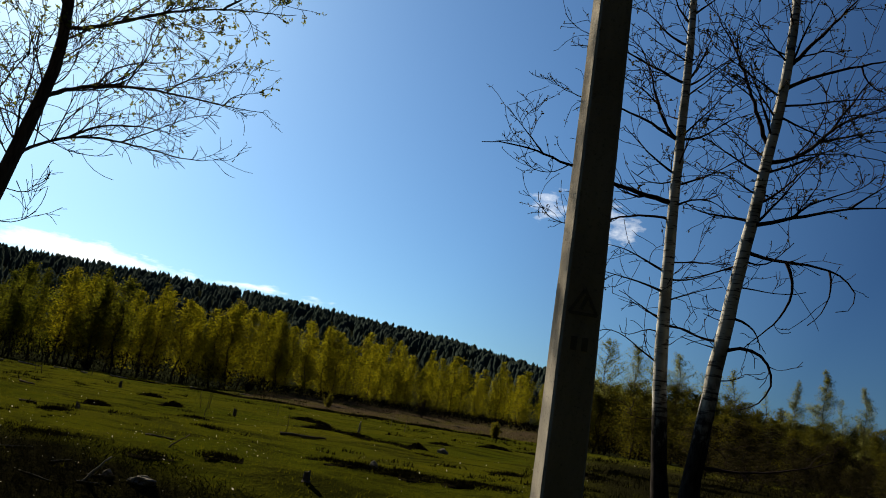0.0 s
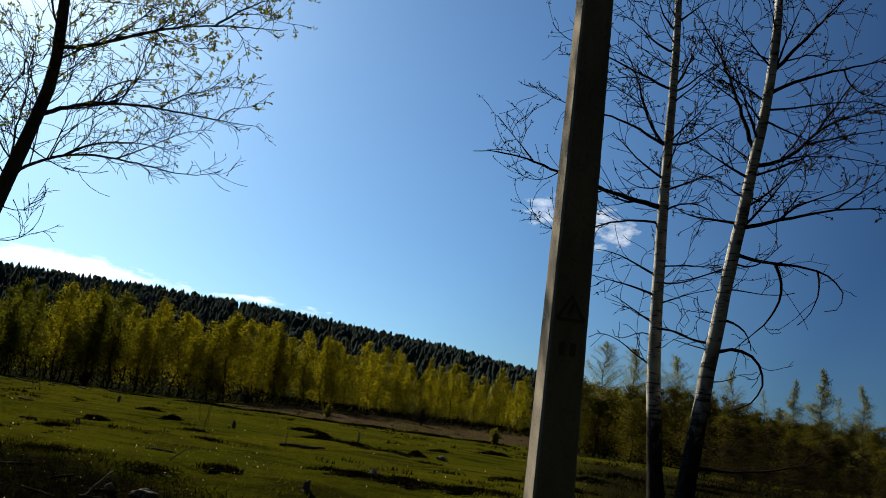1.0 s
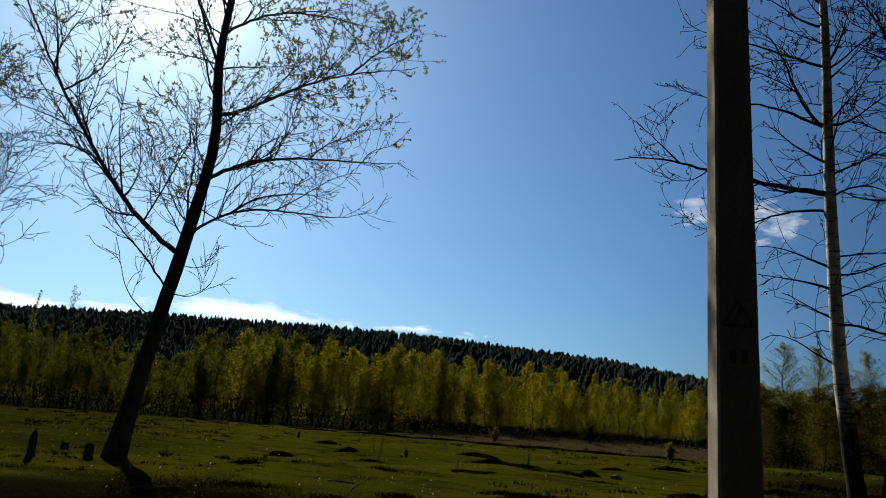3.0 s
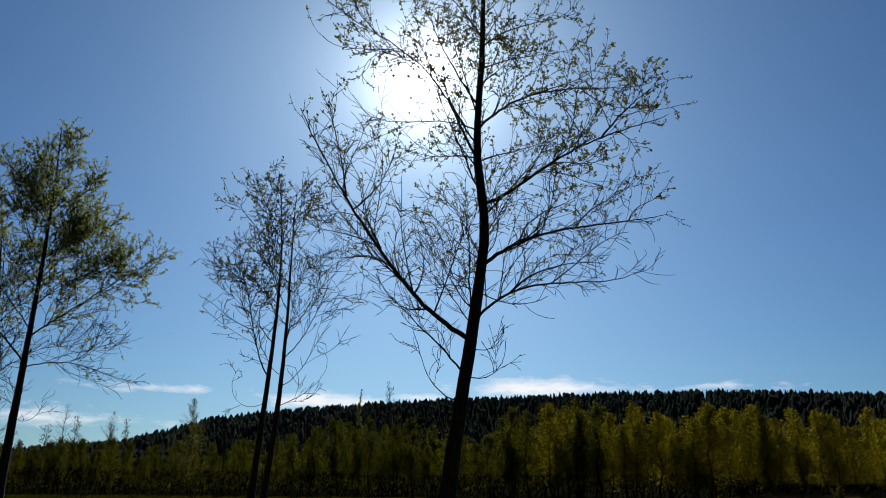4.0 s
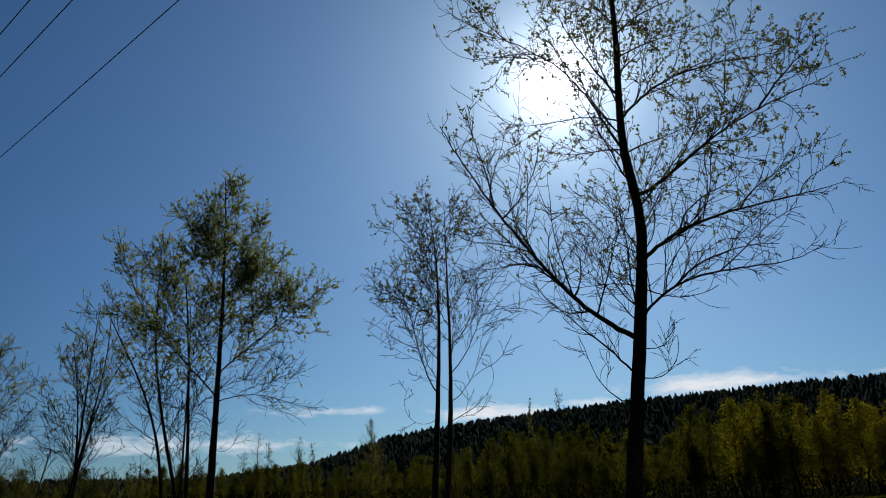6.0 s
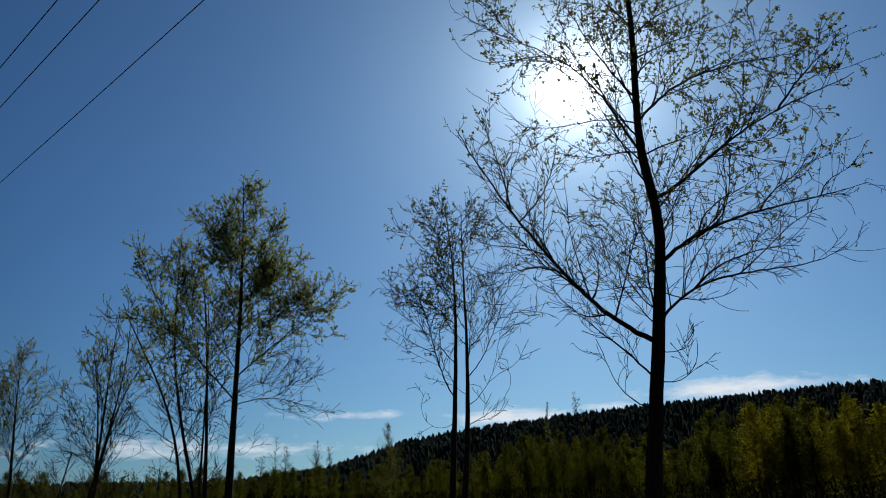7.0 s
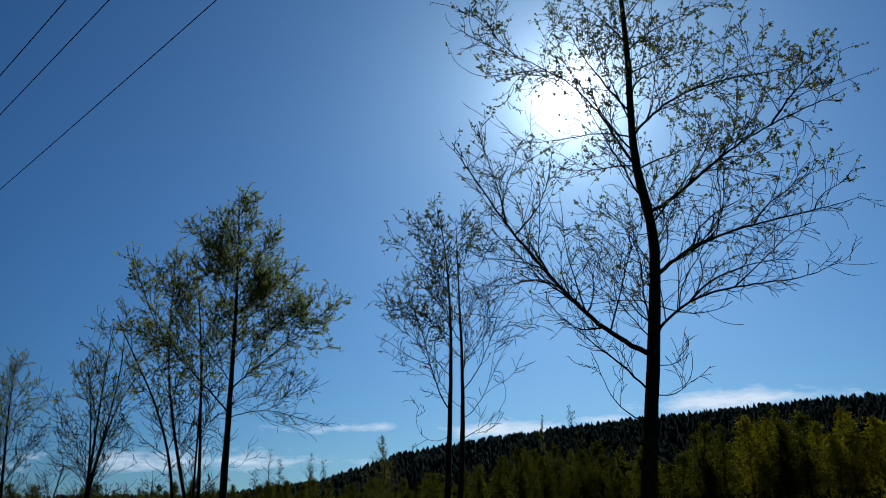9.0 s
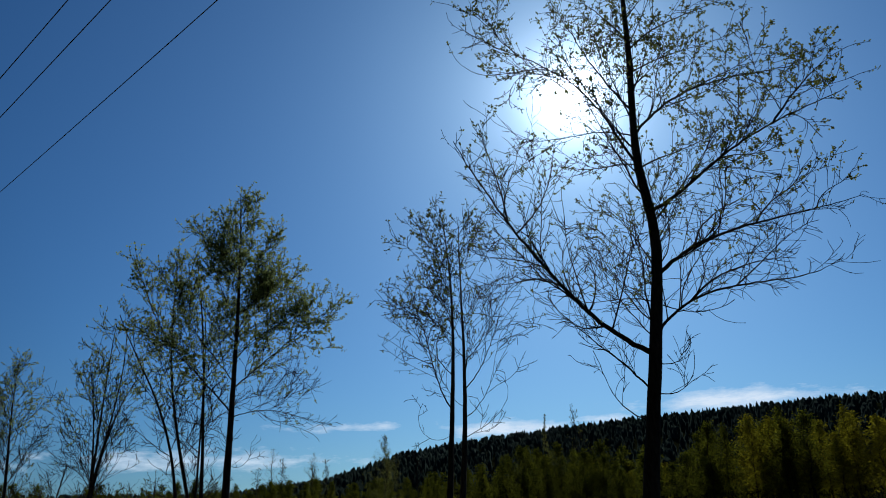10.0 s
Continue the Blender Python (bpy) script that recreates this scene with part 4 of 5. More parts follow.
def build_pole():
    pole = tagged(new("utility_pole"), "square tapered concrete utility pole with painted warning sign", "utility pole", "power line")
    # shaft with chamfered arrises
    geo, rows = Geo(), 90
    for i in range(rows + 1):
        z = -0.3 + (POLE_H + 0.3) * i / rows
        s, ch = 0.107 - 0.0052 * z, 0.012
        ring = []
        for a, b in ((-1, -1), (1, -1), (1, 1), (-1, 1)):
            first, second = ((a * s, b * s - b * ch), (a * s - a * ch, b * s)) if a * b > 0 else ((a * s - a * ch, b * s), (a * s, b * s - b * ch))
            ring += [first, second]
        for a, b in ring:
            chip = 1 - 0.035 * max(0.0, random.random() - 0.6)
            geo.v.append(Vector((a * chip, b * chip, z)))
    for i in range(rows):
        for k in range(8):
            j = (k + 1) % 8
            geo.f.append((i * 8 + k, i * 8 + j, i * 8 + 8 + j, i * 8 + 8 + k))
    geo.f.append(tuple(range(rows * 8, rows * 8 + 8)))
    part("shaft", geo, CONCRETE, pole, smooth=False)
    arm = Geo()
    box(arm, (0, -0.12, POLE_H - 0.12), (0.07, 2.0, 0.07))
    crossarm = part("crossarm", arm, STEEL, pole, "galvanised steel crossarm", smooth=False)
    for off in WIRE_OFFSETS:
        pin = Geo()
        z = POLE_H - 0.085
        pin.tube([Vector((0, off, z + h)) for h in (0.0, 0.03, 0.035, 0.06, 0.065, 0.10, 0.11, 0.15)], [0.012, 0.012, 0.05, 0.045, 0.03, 0.042, 0.03, 0.02], 10)
        part("insulator", pin, PORCELAIN, crossarm, "brown glazed insulator")
    return pole


def painted_sign(pole):
    """Faded black warning triangle painted on the face of the shaft."""
    face = -0.107 + 0.0052 * 2.1 - 0.003
    rows = []
    for k in range(3):
        a0, a1 = radians(90 + 120 * k), radians(210 + 120 * k)
        rows.append(((0.08 * math.cos(a0), 0.08 * math.sin(a0)), (0.08 * math.cos(a1), 0.08 * math.sin(a1)), 0.008))
    rows.append(((0.012, 0.045), (-0.012, -0.02), 0.010))
    sign = Geo()
    for (x0, z0), (x1, z1), w in rows:
        d = Vector((x1 - x0, 0, z1 - z0)).normalized()
        q = Vector((-d.z, 0, d.x)) * w
        o = len(sign.v)
        a, b = Vector((x0, face, 2.17 + z0)), Vector((x1, face, 2.17 + z1))
        sign.v += [a - q, b - q, b + q, a + q]
        sign.f.append((o, o + 1, o + 2, o + 3))
    part("warning_triangle", sign, SIGN_PAINT, pole, "black stencilled warning triangle", smooth=False)
    for x in (-0.028, 0.026):
        bar = Geo()
        box(bar, (x, face + 0.001, 1.985), (0.03, 0.003, 0.065))
        part("number_bar", bar, SIGN_PAINT, pole, "black stencilled bar", smooth=False)


def build_power_line():
    x, y = POLE_AT
    tilt = radians(5.65)
    pole = build_pole()
    ends = [(x - SPAN, y - SPAN * SLOPE), (x + SPAN, y + SPAN * SLOPE)]
    for ex, ey in ends:
        copy_thing(pole, Matrix.Translation((ex, ey, WIRE_Z - POLE_H - 0.07)) @ Matrix.Rotation(tilt, 4, "Z"))["label"] = "square concrete utility pole beside the meadow"
    pole.matrix_basis = Matrix.Translation((x, y, land(x, y))) @ Matrix.Rotation(tilt, 4, "Z")
    painted_sign(pole)
    for off in WIRE_OFFSETS:
        wire, geo = Geo(), []
        for ex, ey in ends:
            pts = []
            for i in range(25):
                k = i / 24
                pts.append(Vector((x + (ex - x) * k - off * math.sin(tilt), y + (ey - y) * k + off * math.cos(tilt), WIRE_Z - 1.3 * k * (1 - k))))
            wire.tube(pts, [0.0075] * 25, 5)
        tagged(new("power_cable", wire.mesh("power_cable", CABLE, True)), "thin dark overhead power cable strung between poles", "cable", "power line")


build_power_line()


# ---------------------------------------------------------------- single trees beyond the meadow
def lone_tree(a, el, r, spread, leaves, label, name="birch_tree", lean=0.0, limbs=34, foot=0.25):
    x, y = r * math.sin(radians(a)), r * math.cos(radians(a))
    z = land(x, y)
    h = EYE + r * math.tan(radians(el)) - z
    px = r / 1311.0
    t = Tree(name, label, (x, y, z), a + 90, (lean, random.uniform(-6, 6), random.uniform(-5, 5)), h * 0.97, h * 0.012 + 0.02, 0.012, BARK, TWIG, YOUNG_LEAF, 6.5, 0.42, leaves * 1.8, px * 1.5, 5, lift=0.35, fine=px * 0.22)
    t.extra(limbs, foot, 0.98, h * spread * 1.4, 0.02, 46)
    t.done()


def lone_trees():
    random.seed(31)
    bare = "slender bare birch standing above the thicket"
    # crowns of single birches above the brush: bearing, height in degrees, distance, spread, foot, pointed, limbs, leaves, clump
    for k, (a, el, r, spread, foot, pointed, limbs, leaves, clump) in enumerate((
            (13.2, 7.6, 50, 1.9, 0.34, 0.45, 60, 120, 0.45), (15.4, 7.3, 52, 2.0, 0.36, 0.5, 60, 120, 0.45), (18.4, 7.2, 51, 1.8, 0.3, 0.6, 60, 130, 0.5), (22.2, 6.4, 53, 1.6, 0.38, 0.5, 50, 80, 0.42), (20.4, 6.0, 53, 1.7, 0.3, 0.2, 56, 110, 0.5), (16.9, 6.4, 53, 1.8, 0.3, 0.2, 56, 110, 0.5),
            (26.2, 6.25, 50, 1.9, 0.15, 1.0, 80, 170, 0.5), (27.9, 7.15, 50, 2.3, 0.12, 1.0, 90, 190, 0.5), (30.3, 6.2, 50, 2.1, 0.15, 1.0, 80, 170, 0.5), (24.3, 5.3, 55, 1.1, 0.3, 0.5, 40, 46, 0.4), (29.0, 5.2, 54, 1.1, 0.3, 0.5, 40, 56, 0.4),
            (-52.3, 6.1, 74, 2.3, 0.1, 0.8, 66, 120, 0.5), (-40.3, 7.2, 100, 0.6, 0.1, 0.9, 50, 60, 0.3), (-60.5, 5.3, 80, 1.4, 0.35, 0.6, 40, 14, 0.35), (-57.6, 5.0, 84, 1.2, 0.3, 0.5, 40, 24, 0.4))):
        x, y = r * math.sin(radians(a)), r * math.cos(radians(a))
        h = EYE + r * math.tan(radians(el)) - land(x, y)
        tree = tagged(new("birch_tree"), "tall birch with an airy grey-green crown above the brush" if pointed < 0.7 else "narrow conical birch in young leaf above the brush", "tree")
        tree.location = (x, y, land(x, y))
        tree.scale = (h / 8.0,) * 3
        stem, crown = young_tree_meshes(71 + k, spread, foot, pointed, limbs, leaves, AIRY_LEAF, 0.72, clump * 0.85, 0.06)
        part("trunk", stem, None, tree)
        part("crown", crown, None, tree)
    random.seed(31)
    for a, el, r, spread, leaves, label in (
            (-37.7, 7.9, 110, 0.1, 0.08, bare), (-49.9, 5.6, 95, 0.08, 0.0, bare),
            (-59.8, 4.6, 84, 0.1, 0.1, bare), (-57.6, 4.2, 88, 0.12, 0.1, bare), (-56.6, 4.5, 88, 0.1, 0.1, bare), (-61.6, 3.9, 84, 0.14, 0.1, bare), (-64.6, 3.4, 80, 0.14, 0.3, bare)):
        lone_tree(a, el, r, spread, leaves, label)
    # brush and saplings under the leafy clump
    for a, el, r, spread, leaves, label in (
            (-74.9, 4.9, 24, 0.3, 0.0, "bare spindly sapling beside willow bushes"), (-68.6, 3.5, 34, 0.3, 0.7, "round willow bush in yellow-green leaf"), (-77.5, 4.4, 40, 0.3, 0.3, "bushy bare willow sapling"),
            (-72.3, 3.2, 30, 0.3, 0.5, "low willow bush in leaf"), (-75.8, 3.2, 42, 0.35, 0.5, "low willow bush in leaf"), (-70.5, 2.9, 40, 0.35, 0.5, "low willow bush in leaf")):
        lone_tree(a, el, r, spread, leaves, label, "sapling" if leaves == 0 else "willow_bush", 5.0, 16, 0.12)


lone_trees()


# ---------------------------------------------------------------- things on the meadow
def on_land(x, y, dz=0.0):
    return Vector((x, y, land(x, y) + dz))


def hummock(x, y, w, d, h, turn=0.0, label="dark turf hummock on the meadow"):
    geo, rings, n = Geo(), 7, 18
    seed = x * 3.1 + y * 1.7
    h *= 0.5
    w *= 0.9
    for i in range(rings + 1):
        q = i / rings
        for k in range(n):
            a = 6.28318 * k / n
            rough = 1 + 0.34 * math.sin(2 * a + seed) + 0.26 * math.sin(3 * a + seed * 1.7) + 0.2 * math.sin(5 * a - seed * 2) + random.uniform(-0.12, 0.12)
            geo.v.append(Vector((math.cos(a) * w * 0.5 * q * rough, math.sin(a) * d * 0.5 * q * rough, h * (1 - q * q) * random.uniform(0.1, 1.4) - 0.03)))
    for i in range(rings):
        for k in range(n):
            j = (k + 1) % n
            geo.f.append((i * n + k, i * n + j, i * n + n + j, i * n + n + k))
    ob = tagged(new("hummock"), label, "hummock", "meadow hummocks")
    ob.matrix_basis = Matrix.Translation(on_land(x, y)) @ Matrix.Rotation(radians(turn), 4, "Z")
    # mound and tuft take the near-black tones that hold their shade
    part("mound", geo, TURF_SHADE, ob, smooth=False)
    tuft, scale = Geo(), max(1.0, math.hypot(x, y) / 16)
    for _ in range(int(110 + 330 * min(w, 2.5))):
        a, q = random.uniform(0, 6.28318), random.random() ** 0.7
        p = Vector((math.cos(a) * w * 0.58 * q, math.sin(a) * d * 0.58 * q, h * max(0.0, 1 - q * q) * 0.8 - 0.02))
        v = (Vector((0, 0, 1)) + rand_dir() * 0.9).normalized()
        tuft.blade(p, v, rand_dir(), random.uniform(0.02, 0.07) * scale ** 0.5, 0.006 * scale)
    part("grass_tuft", tuft, SHADE_GRASS, ob, kind="stuff", smooth=False)
    return ob


def log(a, b, r, label, mat, name="log"):
    p, q = on_land(*a, r * 0.75), on_land(*b, r * 0.75)
    geo = Geo()
    pts = [p.lerp(q, i / 8) + Vector((random.uniform(-1, 1), random.uniform(-1, 1), random.uniform(-0.7, 0.7))) * r * 0.5 for i in range(9)]
    geo.tube([v - p for v in pts], [r * random.uniform(0.7, 1.2) * (1 - 0.05 * i) for i in range(9)], 8)
    ob = new(name, geo.mesh(name, mat, True))
    ob.location = p
    return tagged(ob, label, name, "fallen wood")


def stick(x, y, length, lean, turn, r, label, mat):
    d = Vector((math.sin(radians(lean)) * math.sin(radians(turn)), math.sin(radians(lean)) * math.cos(radians(turn)), math.cos(radians(lean))))
    geo = Geo()
    pts = [d * (length * i / 5 - 0.03) + rand_dir() * r * 0.8 for i in range(6)]
    geo.tube(pts, [r * (1 - 0.6 * i / 5) for i in range(6)], 6)
    ob = new("stick", geo.mesh("stick", mat, True))
    ob.location = on_land(x, y)
    return tagged(ob, label, "stick", "fallen wood")


def stump(x, y, r, h, label="dark weathered tree stump on the meadow"):
    geo, n = Geo(), 11
    for i, (z, k) in enumerate(((-0.05, 1.45), (0.04, 1.2), (0.12, 1.03), (0.8, 0.95), (1.0, 0.85))):
        for j in range(n):
            a = 6.28318 * j / n
            q = r * k * (1 + 0.12 * math.sin(3 * a + x) + random.uniform(-0.05, 0.05))
            geo.v.append(Vector((q * math.cos(a), q * math.sin(a), h * z + (h * 0.35 * max(0, math.sin(a + y)) * random.uniform(0.6, 1.1) if i == 4 else 0))))
    for i in range(4):
        for j in range(n):
            m = (j + 1) % n
            geo.f.append((i * n + j, i * n + m, i * n + n + m, i * n + n + j))
    geo.v.append(Vector((0, 0, h * 0.92)))
    geo.f += [(4 * n + j, 4 * n + (j + 1) % n, 5 * n) for j in range(n)]
    ob = new("stump", geo.mesh("stump", BARK, False))
    ob.location = on_land(x, y)
    return tagged(ob, label, "stump", "meadow stumps")


def stone(x, y, w, h, label="pale grey weathered lump of wood or stone"):
    bm = bmesh.new()
    bmesh.ops.create_icosphere(bm, subdivisions=3, radius=0.5)
    for v in bm.verts:
        k = 1 + 0.55 * noise.noise(v.co * 2.6 + Vector((x, y, 0))) + 0.22 * noise.noise(v.co * 8)
        v.co = Vector((v.co.x * w * k, v.co.y * w * 0.6 * k, v.co.z * h * k))
    me = bpy.data.meshes.new("stone")
    bm.to_mesh(me)
    bm.free()
    me.materials.append(BLEACHED)
    ob = new("stone", me)
    ob.location = on_land(x, y, h * 0.25)
    return tagged(ob, label, "stone")


def meadow_things():
    random.seed(41)
    log((-2.32, 13.17), (-1.56, 13.23), 0.032, "dark fallen log lying in short grass", DEADWOOD)
    log((-5.4, 10.5), (-5.15, 10.45), 0.016, "short dark branch lying in the grass", DEADWOOD)
    log((-2.95, 8.55), (-2.6, 8.48), 0.014, "dark fallen branch on the bank's edge", DEADWOOD)
    log((-9.0, 17.2), (-8.5, 16.9), 0.03, "dark fallen log in the meadow", DEADWOOD)
    log((-4.4, 6.9), (-4.0, 7.15), 0.02, "pale dry branch on dark ground", BLEACHED)
    for x, y, w, d, h, turn in ((-2.05, 16.9, 0.9, 0.6, 0.26, 0), (-1.3, 16.0, 1.2, 0.5, 0.16, -40), (-0.4, 14.7, 1.3, 0.45, 0.11, -45), (0.2, 13.6, 1.0, 0.4, 0.08, -40),
                                (-0.6, 8.9, 0.7, 0.4, 0.13, 10), (-0.1, 8.75, 0.8, 0.4, 0.11, 0), (0.55, 8.75, 0.9, 0.4, 0.10, 0), (1.05, 8.8, 0.5, 0.4, 0.07, 0),
                                (0.0, 15.5, 0.42, 0.4, 0.22, 0), (-5.4, 13.0, 0.6, 0.5, 0.2, 0), (-5.6, 17.5, 0.5, 0.4, 0.22, 0), (-2.0, 8.1, 0.55, 0.45, 0.09, 0),
                                (-7.2, 20.5, 0.8, 0.5, 0.18, 20), (-3.2, 22.0, 1.2, 0.5, 0.2, -20), (2.2, 22.0, 1.1, 0.5, 0.22, 10), (0.6, 19.0, 0.7, 0.5, 0.16, 30),
                                (-4.1, 14.2, 0.7, 0.3, 0.09, -10), (-3.1, 11.4, 0.6, 0.25, 0.07, 15),
                                (1.5, 12.0, 0.9, 0.4, 0.12, 15), (3.4, 15.0, 1.2, 0.5, 0.2, 0), (4.6, 17.5, 1.4, 0.6, 0.25, 0), (-3.6, 7.7, 0.9, 0.5, 0.07, 20), (-2.6, 7.7, 0.7, 0.4, 0.06, 0)):
        hummock(x, y, w, d, h, turn)
    for x, y, r, h in ((-1.02, 7.75, 0.035, 0.09), (-9.9, 25.1, 0.05, 0.18), (-4.7, 10.7, 0.03, 0.08), (-4.2, 17.5, 0.04, 0.16), (-6.6, 8.15, 0.045, 0.24), (-6.25, 8.75, 0.06, 0.15), (-9.3, 10.5, 0.06, 0.15), (-8.0, 10.6, 0.06, 0.12), (3.0, 18.0, 0.06, 0.16)):
        stump(x, y, r, h)
    stick(-1.42, 18.66, 0.32, 4, 0, 0.035, "pale upright stake in the meadow", BLEACHED)
    stick(-2.5, 8.05, 0.26, 50, 60, 0.010, "thin dry stick leaning in the grass", DEADWOOD)
    stick(-2.72, 6.69, 0.3, 40, 60, 0.017, "pale leaning stick on the dark bank", BLEACHED)
    stick(-2.2, 13.0, 0.4, 3, 0, 0.008, "thin dry upright weed stem", DEADWOOD)
    stick(-4.3, 15.5, 0.5, 6, 30, 0.010, "thin dry upright weed stem", DEADWOOD)
    stone(-2.29, 6.91, 0.20, 0.09, "pale weathered lump of driftwood on dark soil")
    stone(-2.60, 6.88, 0.08, 0.07, "pale weathered lump of driftwood on dark soil")
    log((-2.75, 6.8), (-2.55, 6.9), 0.008, "short pale dry branch on dark soil", BLEACHED)
    stone(0.55, 15.9, 0.22, 0.12)
    # bleached wood scattered below the belt, dead stalks in the grass, twigs on the dark bank
    for a, r, length, turn in ((-31, 46, 1.0, 20), (-29.2, 52, 0.7, -10), (-27.4, 49, 1.3, 5), (-25.5, 56, 0.9, 40), (-24, 50, 0.6, -30), (-21.8, 54, 1.1, 0), (-19, 58, 0.8, 15), (-16.6, 56, 0.9, -20), (-13, 60, 1.0, 10), (-6.2, 62, 1.2, 5), (-2.1, 58, 0.9, -15), (3.0, 60, 1.1, 8), (-44, 38, 0.9, 25), (-52, 34, 0.8, -12)):
        x, y = r * math.sin(radians(a)), r * math.cos(radians(a))
        dx, dy = 0.5 * length * math.cos(radians(turn)), 0.5 * length * math.sin(radians(turn))
        log((x - dx, y - dy), (x + dx, y + dy), 0.06, "bleached fallen log in the grass below the birches", BLEACHED)
    for k in range(16):
        a, r = random.uniform(-34, 8), random.uniform(18, 46)
        stick(r * math.sin(radians(a)), r * math.cos(radians(a)), random.uniform(0.25, 0.6), random.uniform(0, 14), random.uniform(0, 360), 0.006 + 0.0003 * r, "thin dry upright weed stem", DEADWOOD)
    for a, r, length, turn in ((-29.5, 7.9, 0.35, 10), (-28.4, 7.5, 0.28, -20), (-27.2, 7.8, 0.22, 30), (-26.0, 7.3, 0.3, -5), (-24.5, 7.5, 0.2, 50), (-29.0, 7.2, 0.24, -40), (-22.5, 7.2, 0.18, 15), (-19.5, 6.9, 0.22, -15)):
        x, y = r * math.sin(radians(a)), r * math.cos(radians(a))
        log((x, y), (x + length * math.cos(radians(turn)), y + length * math.sin(radians(turn))), 0.006, "short pale dry twig on dark soil", BLEACHED, "twig")
    # a low turf bank runs along the near edge of the dry strip
    for a, r, w in ((-20.0, 52, 5.0), (-15.5, 49, 5.5), (-11.0, 46, 6.0), (-7.2, 45, 5.5), (-3.4, 44, 5.0), (0.6, 42, 5.0), (4.8, 42, 5.0)):
        hummock(r * math.sin(radians(a)), r * math.cos(radians(a)), w * 0.75, 0.8, 0.26, random.uniform(-6, 6), "low dark turf bank along the dry grass")
    for x, y, w, turn in ((-1.9, 16.2, 1.6, -25), (-0.9, 15.3, 1.5, -32), (-0.1, 9.1, 1.3, -4), (0.75, 9.0, 1.2, 3), (-1.0, 9.4, 0.9, 10), (-4.6, 9.9, 0.6, 15), (2.2, 10.5, 1.0, 0), (4.8, 13.5, 1.6, 0), (5.6, 15.5, 2.0, 5), (7.5, 19.0, 2.4, 0), (4.2, 24.0, 2.6, 0)):
        hummock(x, y, w * 0.8, 0.28, 0.12, turn, "long dark turf ridge in the meadow")
    stone(-0.45, 9.0, 0.12, 0.1)


meadow_things()


def edge_bushes():
    """Bushes along the far edge of the meadow."""
    random.seed(43)
    for a, r, h, w, leaf, label in ((0.0, 66, 1.9, 1.5, TURF_SHADE, "round dark bush on dry grass"), (-7.0, 58, 1.1, 0.9, BRUSH_LEAF, "small yellow-green bush on dry grass"), (5.6, 40, 0.9, 0.5, BRUSH_LEAF, "small sapling with a dark stem"),
                                    (9.5, 58, 1.6, 1.6, BRUSH_LEAF, "olive bush at the meadow's edge"), (-24, 70, 1.4, 1.8, TURF_SHADE, "dark leafless bush under the birches"), (-13, 70, 1.3, 1.4, TURF_SHADE, "dark leafless bush under the birches")):
        x, y = r * math.sin(radians(a)), r * math.cos(radians(a))
        wood, crown = Geo(), Geo()
        for _ in range(26):
            b, q = random.uniform(0, 6.28318), random.random()
            tip = Vector((math.cos(b) * w * 0.5 * q, math.sin(b) * w * 0.5 * q, h * random.uniform(0.6, 1.0) * (1 - 0.3 * q)))
            wood.tube([Vector((0, 0, -0.05)), tip * 0.5 + Vector((0, 0, 0.05)), tip], [0.03, 0.02, 0.008], 3, False)
            for _ in range(34):
                k = random.uniform(0.25, 1.05)
                crown.leaf(tip * k + rand_dir() * 0.12, rand_dir(), rand_dir(), random.uniform(0.06, 0.13), 0.035)
        ob = tagged(new("bush"), label, "bush")
        ob.location = on_land(x, y)
        part("stemwork", wood, TWIG, ob, kind="stuff")
        part("crown", crown, leaf, ob, kind="stuff", smooth=False)


edge_bushes()


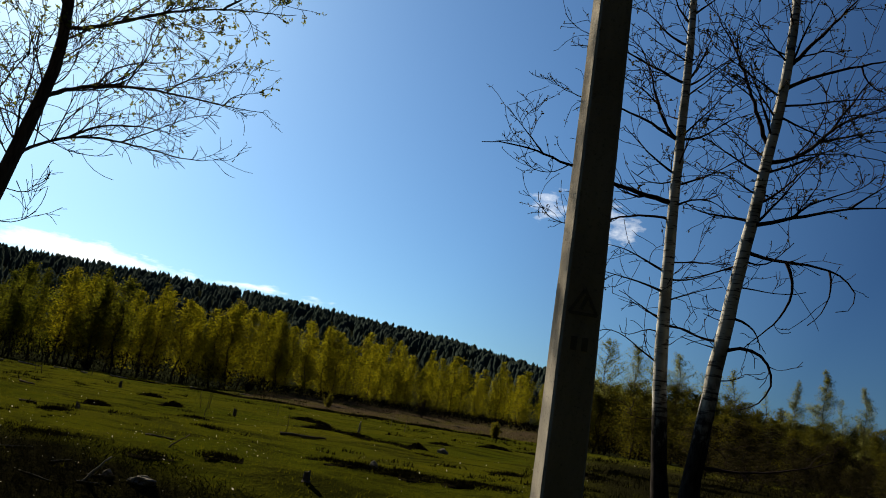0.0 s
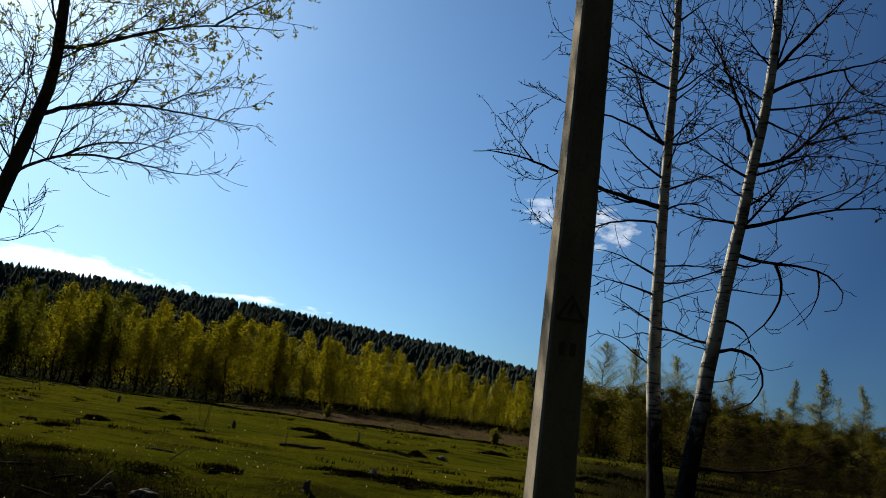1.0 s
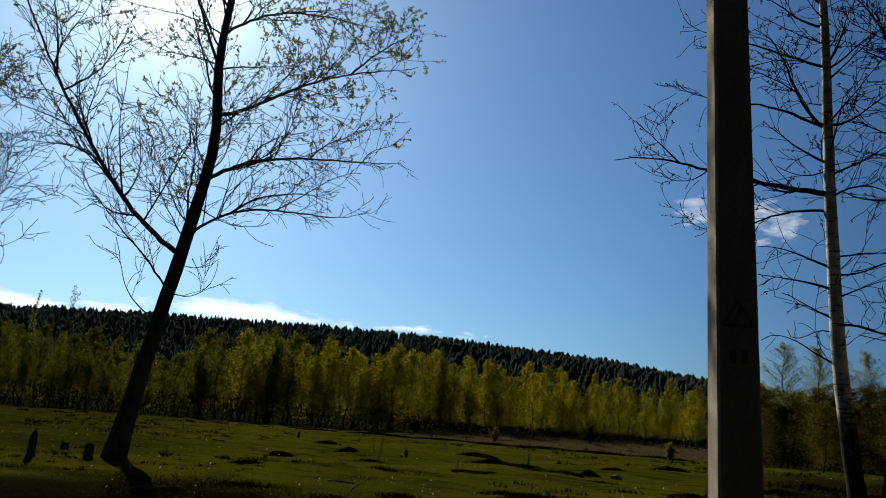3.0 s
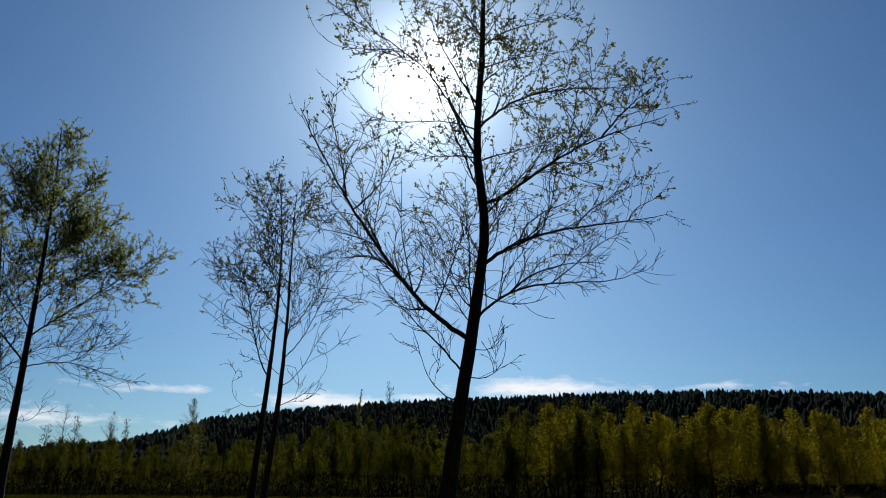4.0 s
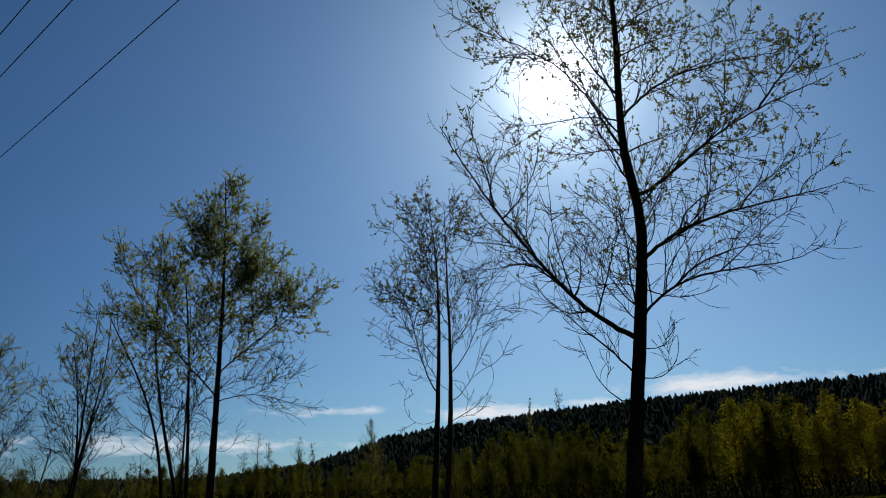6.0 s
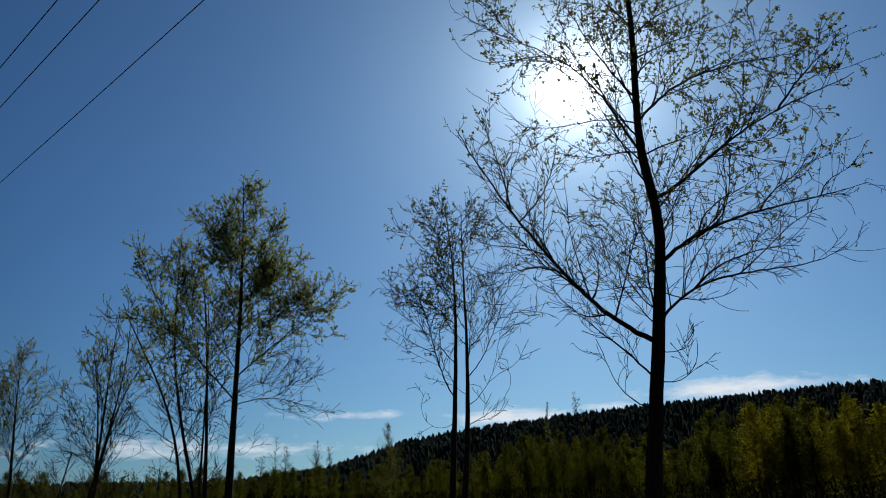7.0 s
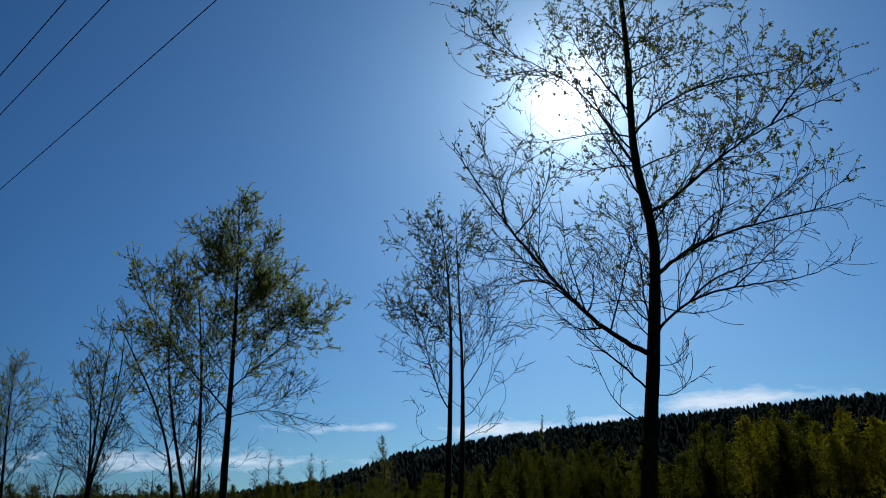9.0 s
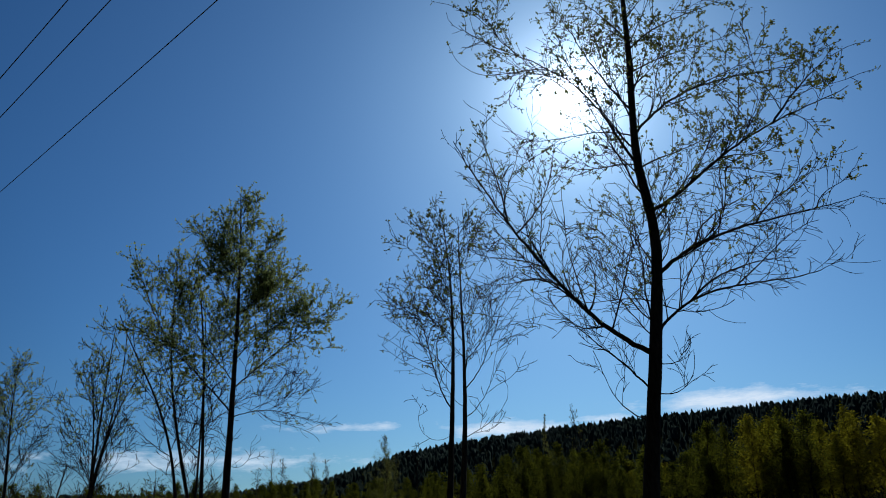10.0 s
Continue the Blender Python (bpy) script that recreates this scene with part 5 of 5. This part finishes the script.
def undergrowth():
    """Low scrub and dead grass under the belt, and grass over the meadow."""
    random.seed(47)
    # near-black scrub blades also paint the shade at the belt's foot
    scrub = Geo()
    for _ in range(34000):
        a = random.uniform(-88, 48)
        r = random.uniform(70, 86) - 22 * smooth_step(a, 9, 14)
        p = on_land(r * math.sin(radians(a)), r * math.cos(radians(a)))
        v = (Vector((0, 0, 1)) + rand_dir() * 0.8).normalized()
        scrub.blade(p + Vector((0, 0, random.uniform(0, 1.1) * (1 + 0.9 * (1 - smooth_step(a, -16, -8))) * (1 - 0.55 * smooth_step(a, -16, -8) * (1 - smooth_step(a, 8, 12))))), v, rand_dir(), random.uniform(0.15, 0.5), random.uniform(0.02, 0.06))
    tagged(new("undergrowth", scrub.mesh("undergrowth", TURF_SHADE)), "leafless scrub under the birch belt, near black in place of shade", "undergrowth", kind="stuff")
    # tussocks carry the meadow's dark shade streaks in their colour
    tussocks = Geo()
    for _ in range(2300):
        a, r = random.uniform(-66, 34), 9.0 * (8.0 ** random.random() ** 0.8)
        x, y = r * math.sin(radians(a)), r * math.cos(radians(a))
        if noise.noise(Vector((x * 0.10, y * 0.25, 3.0))) < 0.02 or a > 11 and random.random() < 0.5:
            continue
        p, size = on_land(x, y), random.choice((0.6, 0.8, 1.0, 1.6)) * (0.22 + 0.016 * r)
        for _ in range(16):
            v = (Vector((0, 0, 1)) + rand_dir() * 0.8).normalized()
            q = p + Vector((random.gauss(0, 0.13), random.gauss(0, 0.06), -0.01)) * size
            tussocks.blade(q, v, rand_dir(), random.uniform(0.05, 0.16) * size, random.uniform(0.012, 0.03) * size)
    tagged(new("tussocks", tussocks.mesh("tussocks", SHADE_GRASS)), "dead grass tussocks scattered over the meadow, near black for their shade", "tussocks", kind="stuff")
    straw = Geo()
    for _ in range(5500):
        a, r = random.uniform(-13, 9), random.uniform(50, 78)
        p = on_land(r * math.sin(radians(a)), r * math.cos(radians(a)))
        straw.blade(p, (Vector((0, 0, 1)) + rand_dir() * 0.5).normalized(), rand_dir(), random.uniform(0.06, 0.22), random.uniform(0.012, 0.03))
    tagged(new("dry_grass", straw.mesh("dry_grass", STRAW)), "pale dry grass along the meadow's far edge", "dry grass", kind="stuff")
    # weeds this dark paint the shade lying on the bank
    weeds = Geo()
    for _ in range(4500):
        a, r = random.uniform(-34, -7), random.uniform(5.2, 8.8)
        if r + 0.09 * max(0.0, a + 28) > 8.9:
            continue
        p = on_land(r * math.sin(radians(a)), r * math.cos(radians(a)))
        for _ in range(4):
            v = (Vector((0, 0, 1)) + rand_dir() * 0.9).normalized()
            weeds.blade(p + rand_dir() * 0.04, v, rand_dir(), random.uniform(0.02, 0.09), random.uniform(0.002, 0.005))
    tagged(new("weeds", weeds.mesh("weeds", SHADE_GRASS)), "tangled weeds on the shaded bank, with that shade in their colour", "weeds", kind="stuff")
    turf = Geo()
    for _ in range(30000):
        a, r = random.uniform(-66, 36), 5.2 * (9.0 ** random.random())
        x, y = r * math.sin(radians(a)), r * math.cos(radians(a))
        p = on_land(x, y)
        if a < -8 and r + 0.09 * max(0.0, a + 28) < 8.7 and random.random() < 0.97:
            continue
        if a > 9.5 and random.random() < 0.88:
            continue
        tall = 1 + 1.2 * max(0.0, noise.noise(Vector((x * 0.5, y * 0.5, 0))))
        for _ in range(4):
            v = (Vector((0, 0, 1)) + rand_dir() * 0.75).normalized()
            turf.blade(p + Vector((random.uniform(-0.05, 0.05), random.uniform(-0.05, 0.05), -0.01)), v, rand_dir(), random.uniform(0.015, 0.045) * tall, random.uniform(0.002, 0.004) * (1 + r * 0.05))
    tagged(new("grass", turf.mesh("grass", GRASS)), "short olive green meadow grass", "grass", kind="stuff")
    stalks = Geo()
    for _ in range(2600):
        a, r = random.uniform(8, 36), 9.0 * (4.6 ** random.random())
        x, y = r * math.sin(radians(a)), r * math.cos(radians(a))
        if noise.noise(Vector((x * 0.3, y * 0.3, 7.0))) < -0.05:
            continue
        for _ in range(3):
            v = (Vector((0, 0, 1)) + rand_dir() * 0.6).normalized()
            stalks.blade(on_land(x + random.uniform(-0.1, 0.1), y + random.uniform(-0.1, 0.1), -0.01), v, rand_dir(), random.uniform(0.05, 0.22), random.uniform(0.003, 0.006) * (1 + 0.04 * r))
    tagged(new("dead_weeds", stalks.mesh("dead_weeds", SHADE_GRASS)), "dark dead weeds on rough ground before the brush", "weeds", kind="stuff")
    # pale flakes stand in for sparkles of sun on the litter
    flakes = Geo()
    for _ in range(190):
        a, r = random.uniform(-34, -10), random.uniform(6.4, 9.5)
        flakes.leaf(on_land(r * math.sin(radians(a)), r * math.cos(radians(a)), random.uniform(0.02, 0.07)), rand_dir(), rand_dir(), random.uniform(0.006, 0.014), 0.004)
    for _ in range(300):
        a, r = random.uniform(-55, 16), 5.8 * (5.0 ** random.random())
        p = on_land(r * math.sin(radians(a)), r * math.cos(radians(a)), random.uniform(0.01, 0.06))
        flakes.leaf(p, rand_dir(), rand_dir(), random.choice((0.010, 0.013, 0.018, 0.034)) * (0.7 + r * 0.03), random.choice((0.004, 0.006, 0.010)) * (0.7 + r * 0.03))
    tagged(new("dry_leaves", flakes.mesh("dry_leaves", PALE)), "scattered pale dry leaves, their sun glints put into the colour", "dry leaves", kind="stuff")


undergrowth()
